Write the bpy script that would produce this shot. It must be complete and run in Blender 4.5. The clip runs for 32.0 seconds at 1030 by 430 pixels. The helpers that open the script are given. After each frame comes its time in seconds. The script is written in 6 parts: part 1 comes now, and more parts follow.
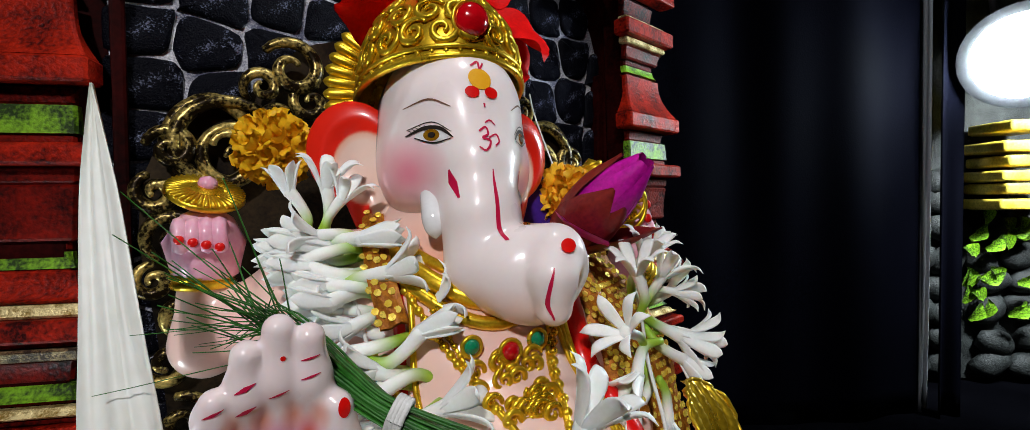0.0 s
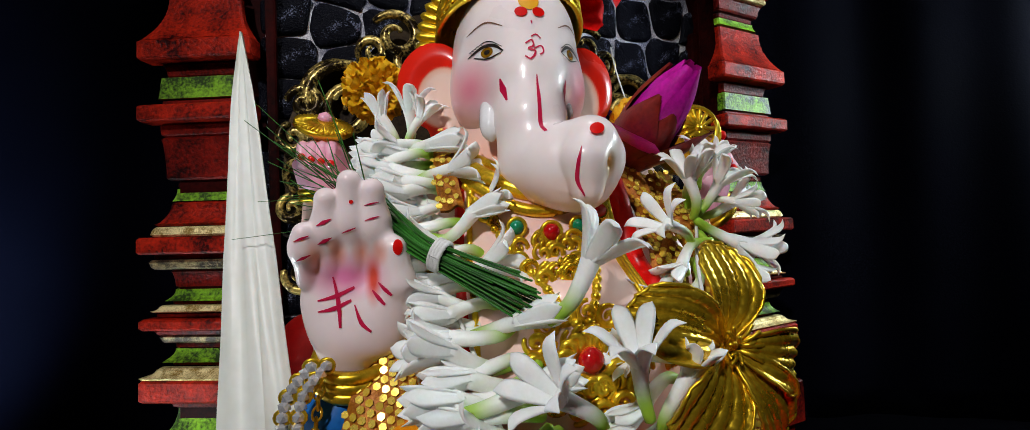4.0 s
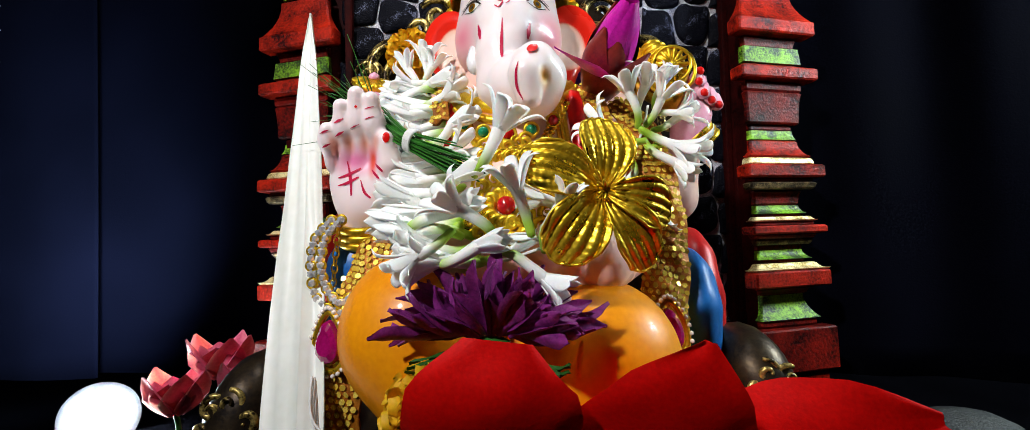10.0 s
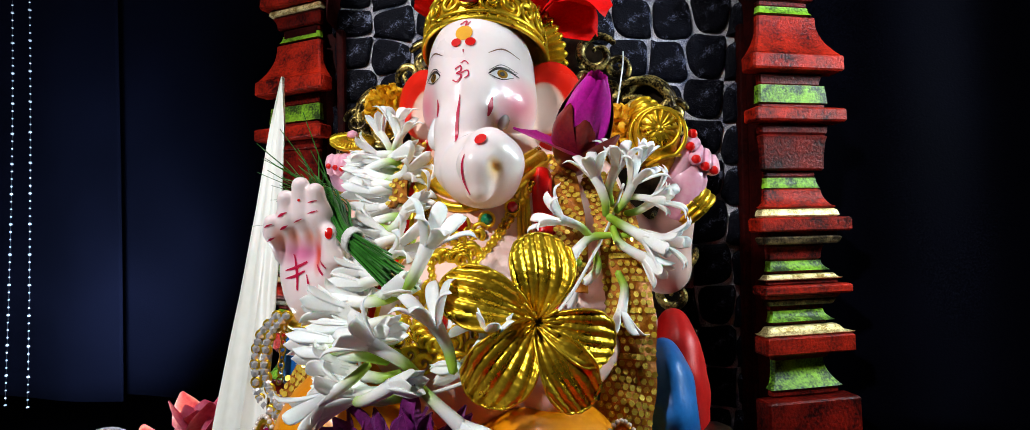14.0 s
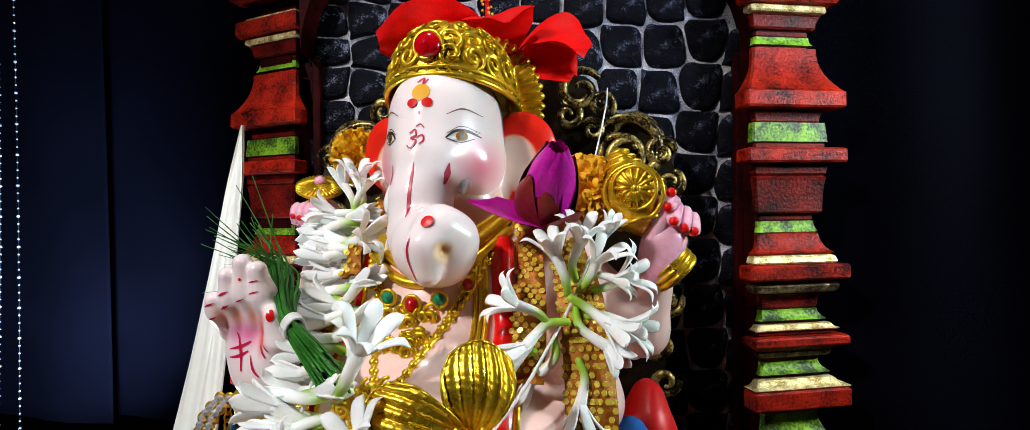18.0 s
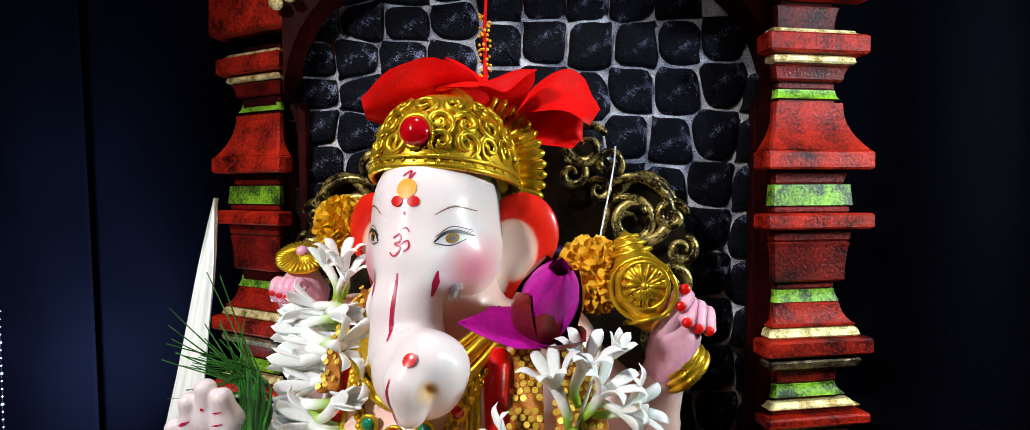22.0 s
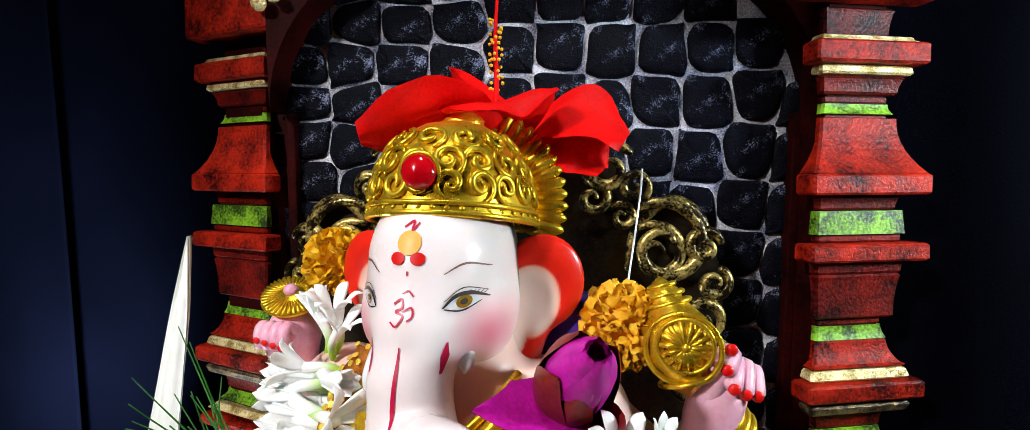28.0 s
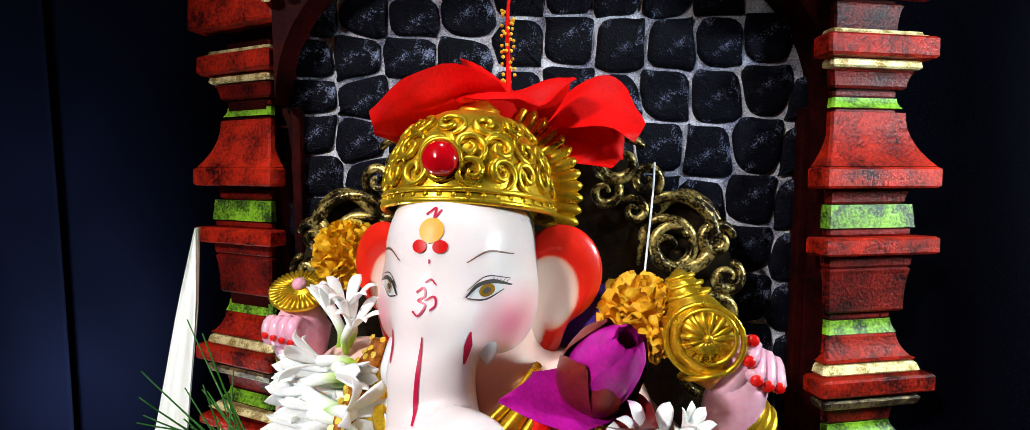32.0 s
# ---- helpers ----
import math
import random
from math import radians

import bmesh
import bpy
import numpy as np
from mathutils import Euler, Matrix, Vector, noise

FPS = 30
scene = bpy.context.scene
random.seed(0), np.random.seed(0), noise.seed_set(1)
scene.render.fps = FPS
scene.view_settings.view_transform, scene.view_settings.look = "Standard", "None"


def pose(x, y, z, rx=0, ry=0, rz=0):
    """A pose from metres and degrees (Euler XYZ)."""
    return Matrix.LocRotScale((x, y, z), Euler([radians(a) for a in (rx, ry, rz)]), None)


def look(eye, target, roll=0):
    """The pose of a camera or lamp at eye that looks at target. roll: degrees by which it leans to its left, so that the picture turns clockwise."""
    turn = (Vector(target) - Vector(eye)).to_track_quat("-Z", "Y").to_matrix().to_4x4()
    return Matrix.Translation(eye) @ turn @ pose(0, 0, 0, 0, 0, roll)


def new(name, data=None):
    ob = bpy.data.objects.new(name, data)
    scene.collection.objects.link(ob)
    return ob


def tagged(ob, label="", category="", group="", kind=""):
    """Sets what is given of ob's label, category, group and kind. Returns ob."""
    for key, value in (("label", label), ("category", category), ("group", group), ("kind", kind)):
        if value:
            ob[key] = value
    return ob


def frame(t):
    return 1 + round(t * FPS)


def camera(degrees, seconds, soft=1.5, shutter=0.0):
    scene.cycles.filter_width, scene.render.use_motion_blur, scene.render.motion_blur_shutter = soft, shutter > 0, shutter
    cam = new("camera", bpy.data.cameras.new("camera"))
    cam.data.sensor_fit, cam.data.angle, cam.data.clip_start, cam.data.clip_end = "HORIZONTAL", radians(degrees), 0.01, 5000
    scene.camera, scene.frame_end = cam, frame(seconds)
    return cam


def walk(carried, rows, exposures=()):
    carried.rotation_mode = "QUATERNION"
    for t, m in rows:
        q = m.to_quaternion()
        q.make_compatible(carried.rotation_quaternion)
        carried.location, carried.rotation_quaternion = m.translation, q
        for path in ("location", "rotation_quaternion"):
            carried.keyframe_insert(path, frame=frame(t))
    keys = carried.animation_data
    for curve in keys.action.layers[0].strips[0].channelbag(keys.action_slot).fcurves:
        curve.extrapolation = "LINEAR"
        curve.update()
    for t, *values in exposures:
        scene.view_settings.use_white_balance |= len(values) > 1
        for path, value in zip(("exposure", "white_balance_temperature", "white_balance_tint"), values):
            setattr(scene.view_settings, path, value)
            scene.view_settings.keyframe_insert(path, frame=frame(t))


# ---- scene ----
cam = camera(91.2, 32.0, soft=0.7)
# seconds, eye, target, roll
PATH = [
    (0, (-0.0668, -0.2921, 0.2110), (0.3615, 0.6111, 0.1818), -0.59),
    (0.5, (-0.0632, -0.2964, 0.2074), (0.3255, 0.6246, 0.1838), -0.87),
    (1, (-0.0625, -0.2999, 0.2051), (0.2881, 0.6364, 0.1853), -1.06),
    (1.5, (-0.0625, -0.3067, 0.2004), (0.2387, 0.6466, 0.1804), -0.96),
    (2, (-0.0632, -0.3078, 0.1893), (0.2047, 0.6556, 0.1791), -1.25),
    (2.5, (-0.0616, -0.3100, 0.1818), (0.1788, 0.6607, 0.1763), -1.37),
    (3, (-0.0588, -0.3120, 0.1799), (0.1635, 0.6630, 0.1735), -1.42),
    (3.5, (-0.0518, -0.3157, 0.1746), (0.1485, 0.6640, 0.1722), -1.49),
    (5.5, (-0.0275, -0.3426, 0.1502), (0.0960, 0.6496, 0.1635), -1.75),
    (6, (-0.0227, -0.3487, 0.1435), (0.0833, 0.6455, 0.1611), -1.82),
    (6.5, (-0.0172, -0.3550, 0.1388), (0.0668, 0.6413, 0.1595), -1.84),
    (7, (-0.0145, -0.3617, 0.1313), (0.0483, 0.6360, 0.1559), -1.85),
    (7.5, (-0.0095, -0.3684, 0.1247), (0.0294, 0.6305, 0.1525), -1.83),
    (8, (-0.0061, -0.3733, 0.1224), (0.0133, 0.6260, 0.1518), -1.78),
    (8.5, (-0.0016, -0.3778, 0.1204), (-0.0031, 0.6218, 0.1506), -1.64),
    (9, (0.0034, -0.3790, 0.1211), (-0.0177, 0.6203, 0.1512), -1.65),
    (9.5, (0.0085, -0.3799, 0.1201), (-0.0278, 0.6190, 0.1507), -1.64),
    (10, (0.0158, -0.3805, 0.1169), (-0.0398, 0.6175, 0.1486), -1.61),
    (10.5, (0.0222, -0.3795, 0.1178), (-0.0533, 0.6171, 0.1501), -1.57),
    (11, (0.0303, -0.3776, 0.1208), (-0.0633, 0.6175, 0.1527), -1.58),
    (11.5, (0.0358, -0.3751, 0.1254), (-0.0740, 0.6184, 0.1554), -1.54),
    (12, (0.0398, -0.3727, 0.1344), (-0.0832, 0.6194, 0.1590), -1.40),
    (12.5, (0.0453, -0.3690, 0.1456), (-0.0888, 0.6218, 0.1637), -1.28),
    (13, (0.0513, -0.3657, 0.1556), (-0.0912, 0.6240, 0.1663), -1.16),
    (13.5, (0.0566, -0.3618, 0.1616), (-0.0934, 0.6268, 0.1686), -1.15),
    (14, (0.0575, -0.3597, 0.1650), (-0.0955, 0.6285, 0.1707), -1.05),
    (14.5, (0.0601, -0.3583, 0.1716), (-0.0971, 0.6293, 0.1726), -1.00),
    (15, (0.0647, -0.3562, 0.1801), (-0.0977, 0.6305, 0.1755), -0.93),
    (15.5, (0.0682, -0.3551, 0.1862), (-0.0975, 0.6310, 0.1780), -0.85),
    (17.5, (0.0778, -0.3443, 0.1990), (-0.1011, 0.6394, 0.1818), -0.71),
    (18, (0.0799, -0.3403, 0.2027), (-0.1022, 0.6428, 0.1833), -0.70),
    (18.5, (0.0778, -0.3351, 0.2074), (-0.1049, 0.6478, 0.1862), -0.65),
    (19, (0.0772, -0.3299, 0.2123), (-0.1068, 0.6528, 0.1884), -0.57),
    (19.5, (0.0794, -0.3266, 0.2159), (-0.1077, 0.6554, 0.1886), -0.51),
    (20, (0.0810, -0.3240, 0.2196), (-0.1086, 0.6574, 0.1898), -0.48),
    (20.5, (0.0805, -0.3213, 0.2287), (-0.1085, 0.6601, 0.1938), -0.39),
    (21, (0.0797, -0.3189, 0.2355), (-0.1088, 0.6624, 0.1952), -0.33),
    (21.5, (0.0801, -0.3166, 0.2444), (-0.1093, 0.6641, 0.1967), -0.23),
    (22, (0.0780, -0.3146, 0.2538), (-0.1096, 0.6661, 0.1989), -0.11),
    (22.5, (0.0772, -0.3124, 0.2589), (-0.1106, 0.6680, 0.1987), -0.09),
    (23, (0.0760, -0.3099, 0.2629), (-0.1116, 0.6702, 0.1994), -0.06),
    (23.5, (0.0728, -0.3070, 0.2659), (-0.1126, 0.6733, 0.1987), -0.00),
    (24, (0.0710, -0.3051, 0.2664), (-0.1137, 0.6754, 0.1988), -0.05),
    (24.5, (0.0706, -0.3029, 0.2687), (-0.1145, 0.6773, 0.1981), -0.03),
    (25, (0.0717, -0.3002, 0.2720), (-0.1151, 0.6794, 0.1969), -0.02),
    (25.5, (0.0732, -0.2973, 0.2744), (-0.1167, 0.6814, 0.1953), -0.02),
    (27.5, (0.0645, -0.2875, 0.2779), (-0.1199, 0.6915, 0.1906), -0.02),
    (28, (0.0634, -0.2827, 0.2773), (-0.1210, 0.6962, 0.1891), -0.03),
    (28.5, (0.0639, -0.2762, 0.2742), (-0.1229, 0.7023, 0.1871), -0.09),
    (29, (0.0638, -0.2720, 0.2753), (-0.1244, 0.7060, 0.1845), -0.08),
    (29.5, (0.0616, -0.2691, 0.2756), (-0.1247, 0.7091, 0.1838), -0.11),
    (30, (0.0572, -0.2683, 0.2725), (-0.1211, 0.7119, 0.1867), -0.06),
    (30.5, (0.0544, -0.2686, 0.2698), (-0.1192, 0.7129, 0.1882), -0.06),
    (31, (0.0553, -0.2703, 0.2700), (-0.1205, 0.7108, 0.1891), -0.06),
    (31.5, (0.0553, -0.2751, 0.2732), (-0.1184, 0.7062, 0.1902), -0.02),
    (32, (0.0525, -0.2820, 0.2716), (-0.1155, 0.7004, 0.1908), 0.04),
]
walk(cam, [(t, look(eye, target, roll)) for t, eye, target, roll in PATH],
     ((0, -1.25), (3, -1.28), (6, -0.92), (8, -0.65), (10, -0.45), (12, -0.56), (14, -0.68), (18, -0.70), (22, -0.66), (28, -0.56), (32, -0.56)))

# ---- world and lamps ----
world = bpy.data.worlds.new("dark_hall")
scene.world = world
world.use_nodes = True
world.node_tree.nodes["Background"].inputs[0].default_value = (0.10, 0.14, 0.25, 1)
world.node_tree.nodes["Background"].inputs[1].default_value = 0.02


def area_lamp(name, eye, target, size, watts, colour):
    data = bpy.data.lights.new(name, "AREA")
    data.shape, data.size, data.energy, data.color = "DISK", size, watts, colour
    ob = new(name, data)
    ob.matrix_world = look(eye, target)
    return ob


KEY = new("key_lamp", bpy.data.lights.new("key_lamp", "SPOT"))
KEY.data.energy, KEY.data.color, KEY.data.shadow_soft_size = 50.0, (0.985, 0.965, 0.99), 0.03
KEY.data.spot_size, KEY.data.spot_blend = radians(36), 1.0
KEY.matrix_world = look((-0.37, -0.78, 0.72), (-0.050, -0.110, 0.208))
SIDE = new("side_lamp", bpy.data.lights.new("side_lamp", "SPOT"))
SIDE.data.energy, SIDE.data.color, SIDE.data.shadow_soft_size = 8.5, (0.66, 0.78, 1.0), 0.02
SIDE.data.spot_size, SIDE.data.spot_blend = radians(40), 1.0
SIDE.matrix_world = look((0.46, -0.24, 0.44), (0.150, 0.03, 0.325))
TOP = area_lamp("top_lamp", (0.00, -0.17, 0.72), (0.0, 0.0, 0.25), 0.07, 1.5, (0.92, 0.95, 1.0))
# added unseen fill that brightens the corner the spotlight's lens leaves dark
CORNER_FILL = new("corner_fill", bpy.data.lights.new("corner_fill", "SPOT"))
CORNER_FILL.data.energy, CORNER_FILL.data.color, CORNER_FILL.data.shadow_soft_size = 60.0, (0.85, 0.95, 1.0), 0.03
CORNER_FILL.data.spot_size, CORNER_FILL.data.spot_blend = radians(80), 0.8
CORNER_FILL.matrix_world = look((0.60, -0.20, 0.40), (0.705, 0.0, 0.17))
# added wash on the west drape, in place of the low spotlight's glare
DRAPE_WASH = new("drape_wash", bpy.data.lights.new("drape_wash", "SPOT"))
DRAPE_WASH.data.energy, DRAPE_WASH.data.color, DRAPE_WASH.data.shadow_soft_size = 42.0, (0.50, 0.72, 1.0), 0.02
DRAPE_WASH.data.spot_size, DRAPE_WASH.data.spot_blend = radians(125), 1.0
DRAPE_WASH.matrix_world = look((-0.300, -0.060, 0.020), (-0.60, 0.09, 0.22))


# ---- materials ----
def nodes_of(name):
    m = bpy.data.materials.new(name)
    m.use_nodes = True
    nt = m.node_tree
    return m, nt, nt.nodes["Principled BSDF"]


def put(nt, kind, **values):
    n = nt.nodes.new(kind)
    for key, value in values.items():
        n.inputs[key.replace("_", " ")].default_value = value
    return n


def mat(name, low, high, rough=0.5, metal=0.0, scale=60.0, fine=900.0, bump=0.2, height=0.0006, coat=0.0, vary=0.0,
        sub=0.0, emit=0.0, spec=0.3, contrast=(0.35, 0.65), sheen=0.0, attribute="", rough_spread=0.12):
    """Two colours mixed by a coarse and a fine noise, with roughness and relief that follow the fine one."""
    m, nt, b = nodes_of(name)
    link = nt.links.new
    co = nt.nodes.new("ShaderNodeTexCoord")
    big = put(nt, "ShaderNodeTexNoise", Scale=scale, Detail=4.0)
    small = put(nt, "ShaderNodeTexNoise", Scale=fine, Detail=3.0)
    link(co.outputs["Object"], big.inputs["Vector"])
    link(co.outputs["Object"], small.inputs["Vector"])
    both = nt.nodes.new("ShaderNodeMix")
    both.inputs[0].default_value = 0.4
    link(big.outputs["Fac"], both.inputs[2])
    link(small.outputs["Fac"], both.inputs[3])
    ramp = nt.nodes.new("ShaderNodeValToRGB")
    ramp.color_ramp.elements[0].position, ramp.color_ramp.elements[1].position = contrast
    ramp.color_ramp.elements[0].color, ramp.color_ramp.elements[1].color = (*low, 1), (*high, 1)
    link(both.outputs[0], ramp.inputs[0])
    colour = ramp.outputs[0]
    if attribute:
        at = nt.nodes.new("ShaderNodeAttribute")
        at.attribute_name = attribute
        mul = nt.nodes.new("ShaderNodeMix")
        mul.data_type, mul.blend_type = "RGBA", "MULTIPLY"
        mul.inputs[0].default_value = 1.0
        link(at.outputs["Color"], mul.inputs[6])
        link(colour, mul.inputs[7])
        colour = mul.outputs[2]
    if vary:
        info = nt.nodes.new("ShaderNodeObjectInfo")
        span = put(nt, "ShaderNodeMapRange")
        span.inputs["To Min"].default_value, span.inputs["To Max"].default_value = 1 - vary, 1 + vary
        link(info.outputs["Random"], span.inputs["Value"])
        hsv = nt.nodes.new("ShaderNodeHueSaturation")
        link(span.outputs[0], hsv.inputs["Value"])
        link(colour, hsv.inputs["Color"])
        colour = hsv.outputs[0]
    link(colour, b.inputs["Base Color"])
    rr = put(nt, "ShaderNodeMapRange")
    rr.inputs["To Min"].default_value, rr.inputs["To Max"].default_value = max(rough - rough_spread, 0.02), min(rough + rough_spread, 1)
    link(big.outputs["Fac"], rr.inputs["Value"])
    link(rr.outputs[0], b.inputs["Roughness"])
    b.inputs["Metallic"].default_value = metal
    b.inputs["Specular IOR Level"].default_value = spec
    b.inputs["Coat Weight"].default_value = coat
    b.inputs["Coat Roughness"].default_value = 0.12
    b.inputs["Sheen Weight"].default_value = sheen
    if sub:
        b.inputs["Subsurface Weight"].default_value = sub
        b.inputs["Subsurface Scale"].default_value = 0.004
        b.inputs["Subsurface Radius"].default_value = (1.0, 0.5, 0.35)
    if bump:
        bp = put(nt, "ShaderNodeBump", Strength=bump, Distance=height)
        link(both.outputs[0], bp.inputs["Height"])
        link(bp.outputs[0], b.inputs["Normal"])
    if emit:
        link(colour, b.inputs["Emission Color"])
        b.inputs["Emission Strength"].default_value = emit
    return m


def glowing(name, colour, strength):
    m, nt, b = nodes_of(name)
    b.inputs["Base Color"].default_value = (*colour, 1)
    b.inputs["Emission Color"].default_value = (*colour, 1)
    b.inputs["Emission Strength"].default_value = strength
    return m


M_CLOTH = mat("black_drape_cloth", (0.0007, 0.0008, 0.0024), (0.0019, 0.0020, 0.0054), 0.9, scale=9, fine=700, bump=0.35, height=0.001, spec=0.02)
M_TABLE = mat("black_table_cloth", (0.0008, 0.0008, 0.0012), (0.002, 0.002, 0.003), 0.95, scale=14, fine=500, bump=0.3, spec=0.0)
M_RED = mat("red_pillar_paint", (0.026, 0.001, 0.001), (0.56, 0.020, 0.004), 0.5, scale=45, fine=520, bump=1.0, height=0.0014, spec=0.14, vary=0.12, contrast=(0.38, 0.64))
# dark red of the mouldings, deepened with the shade of the recesses between slabs
M_RUST = mat("dark_red_shaded_paint", (0.012, 0.0008, 0.0008), (0.24, 0.007, 0.002), 0.5, scale=45, fine=520, bump=1.0, height=0.0014, spec=0.14, vary=0.12, contrast=(0.38, 0.66))
M_GREEN = mat("worn_green_paint", (0.020, 0.050, 0.004), (0.26, 0.56, 0.020), 0.5, scale=70, fine=600, bump=0.8, height=0.0009, contrast=(0.42, 0.60))
M_GILT = mat("gold_speckled_paint", (0.34, 0.21, 0.04), (1.0, 0.84, 0.42), 0.4, metal=0.35, scale=160, fine=1100, bump=1.0, height=0.0009, contrast=(0.40, 0.58))
# darker gold for the bands below the red slabs
M_GILT_DARK = mat("dark_gold_paint", (0.03, 0.02, 0.012), (0.42, 0.30, 0.14), 0.4, metal=0.5, scale=200, fine=1300, bump=1.0, height=0.0009, contrast=(0.45, 0.70))
M_FRAME = mat("dark_red_frame_paint", (0.004, 0.0006, 0.0006), (0.040, 0.0025, 0.002), 0.6, scale=30, fine=400, bump=0.5, spec=0.05)
M_STONE = mat("black_cobble_paint", (0.0010, 0.0013, 0.0045), (0.36, 0.40, 0.58), 0.55, scale=90, fine=1100, bump=1.0, height=0.0026, vary=0.2, contrast=(0.57, 0.72), spec=0.10)
M_GROUT = mat("grey_white_mortar", (0.12, 0.13, 0.20), (0.96, 0.96, 1.0), 0.85, scale=60, fine=900, bump=1.0, height=0.0015, contrast=(0.40, 0.62), spec=0.1)
M_SKIN = mat("painted_plaster_skin", (0.97, 0.97, 0.97), (1.0, 1.0, 1.0), 0.30, scale=30, fine=500, bump=0.04, coat=0.35, sub=0.12, attribute="paint")
M_GOLD = mat("gold_paint", (0.62, 0.36, 0.010), (0.98, 0.68, 0.045), 0.30, metal=0.80, scale=90, fine=900, bump=0.25, height=0.0004)
M_ORANGE = mat("orange_dhoti_paint", (0.80, 0.25, 0.001), (0.94, 0.35, 0.002), 0.42, scale=22, fine=400, bump=0.08, coat=0.12)


# ---- mesh helpers ----
def mesh_from(name, verts, faces, smooth=True):
    me = bpy.data.meshes.new(name)
    me.from_pydata([tuple(v) for v in verts], [], [tuple(f) for f in faces])
    if smooth:
        me.polygons.foreach_set("use_smooth", np.ones(len(me.polygons), dtype=bool))
    me.update()
    return me


def to_mesh(name, bm, material, smooth=True):
    me = bpy.data.meshes.new(name)
    bm.normal_update()
    bm.to_mesh(me)
    bm.free()
    if smooth:
        me.polygons.foreach_set("use_smooth", np.ones(len(me.polygons), dtype=bool))
    if material:
        me.materials.append(material)
    return me


def part(name, data, material=None, parent=None, label="", at=None, smooth=True):
    """Links a bmesh or a ready mesh as one object, under a thing or a part if one is given."""
    me = data if isinstance(data, bpy.types.Mesh) else to_mesh(name, data, material, smooth)
    if isinstance(data, bpy.types.Mesh) and material and not me.materials:
        me.materials.append(material)
    ob = new(name, me)
    if parent:
        ob.parent = parent
    if at:
        ob.matrix_basis = at
    return tagged(ob, label)


def thing(name, label, category, at=(0, 0, 0), group="", kind=""):
    ob = new(name)
    ob.location = at
    ob.empty_display_size = 0.01
    return tagged(ob, label, category, group, kind)


def box(bm, lo, hi, bevel=0.0, seg=1):
    r = bmesh.ops.create_cube(bm, size=1)
    bmesh.ops.scale(bm, vec=[h - l for l, h in zip(lo, hi)], verts=r["verts"])
    bmesh.ops.translate(bm, vec=[(l + h) / 2 for l, h in zip(lo, hi)], verts=r["verts"])
    if bevel:
        edges = {e for v in r["verts"] for e in v.link_edges}
        bmesh.ops.bevel(bm, geom=list(edges), offset=bevel, segments=seg, affect="EDGES", profile=0.6)
    return bm


def tube_data(points, radii, sides=10, cap=True, flat=1.0, up=(0, 0, 1)):
    """Vertices and faces of a tube along the points, with round ends when cap is set."""
    pts = np.asarray(points, float)
    n = len(pts)
    rad = np.broadcast_to(np.asarray(radii, float), (n,)).copy()
    tan = np.gradient(pts, axis=0)
    tan /= np.linalg.norm(tan, axis=1)[:, None] + 1e-12
    ref = np.array(up, float)
    if abs(tan[0] @ ref) > 0.95:
        ref = np.array((1.0, 0.2, 0.0))
    u = np.cross(ref, tan[0])
    u /= np.linalg.norm(u)
    ang = np.linspace(0, 2 * np.pi, sides, endpoint=False)
    verts, faces = [], []
    for i in range(n):
        u = u - tan[i] * (u @ tan[i])
        u /= np.linalg.norm(u) + 1e-12
        w = np.cross(tan[i], u)
        ring = pts[i] + rad[i] * (np.cos(ang)[:, None] * u + flat * np.sin(ang)[:, None] * w)
        verts.extend(ring)
    for i in range(n - 1):
        for k in range(sides):
            a, b = i * sides + k, i * sides + (k + 1) % sides
            faces.append((a, b, b + sides, a + sides))
    if cap:
        for i, s in ((0, -1), (n - 1, 1)):
            tip = len(verts)
            verts.append(pts[i] + s * tan[i] * rad[i] * 0.6)
            for k in range(sides):
                a, b = i * sides + k, i * sides + (k + 1) % sides
                faces.append((b, a, tip) if s < 0 else (a, b, tip))
    return verts, faces


def tube(name, points, radii, sides=10, cap=True, flat=1.0, up=(0, 0, 1)):
    return mesh_from(name, *tube_data(points, radii, sides, cap, flat, up))


def spline(points, steps=8):
    """A smooth line through the points (Catmull-Rom)."""
    p = np.asarray(points, float)
    p = np.vstack([2 * p[0] - p[1], p, 2 * p[-1] - p[-2]])
    out = []
    for i in range(1, len(p) - 2):
        for s in np.linspace(0, 1, steps, endpoint=False):
            a, b, c, d = p[i - 1:i + 3]
            out.append(0.5 * (2 * b + (c - a) * s + (2 * a - 5 * b + 4 * c - d) * s * s + (3 * b - a - 3 * c + d) * s ** 3))
    out.append(p[-2])
    return np.array(out)


# ---- solids blended from distance fields ----
def smooth_min(a, b, k):
    h = np.clip(0.5 + 0.5 * (b - a) / k, 0, 1)
    return b + (a - b) * h - k * h * (1 - h)


def ball(X, Y, Z, c, r):
    """Distance to an ellipsoid, about."""
    x, y, z = (X - c[0]) / r[0], (Y - c[1]) / r[1], (Z - c[2]) / r[2]
    k0 = np.sqrt(x * x + y * y + z * z)
    k1 = np.sqrt((x / r[0]) ** 2 + (y / r[1]) ** 2 + (z / r[2]) ** 2) + 1e-9
    return k0 * (k0 - 1) / k1


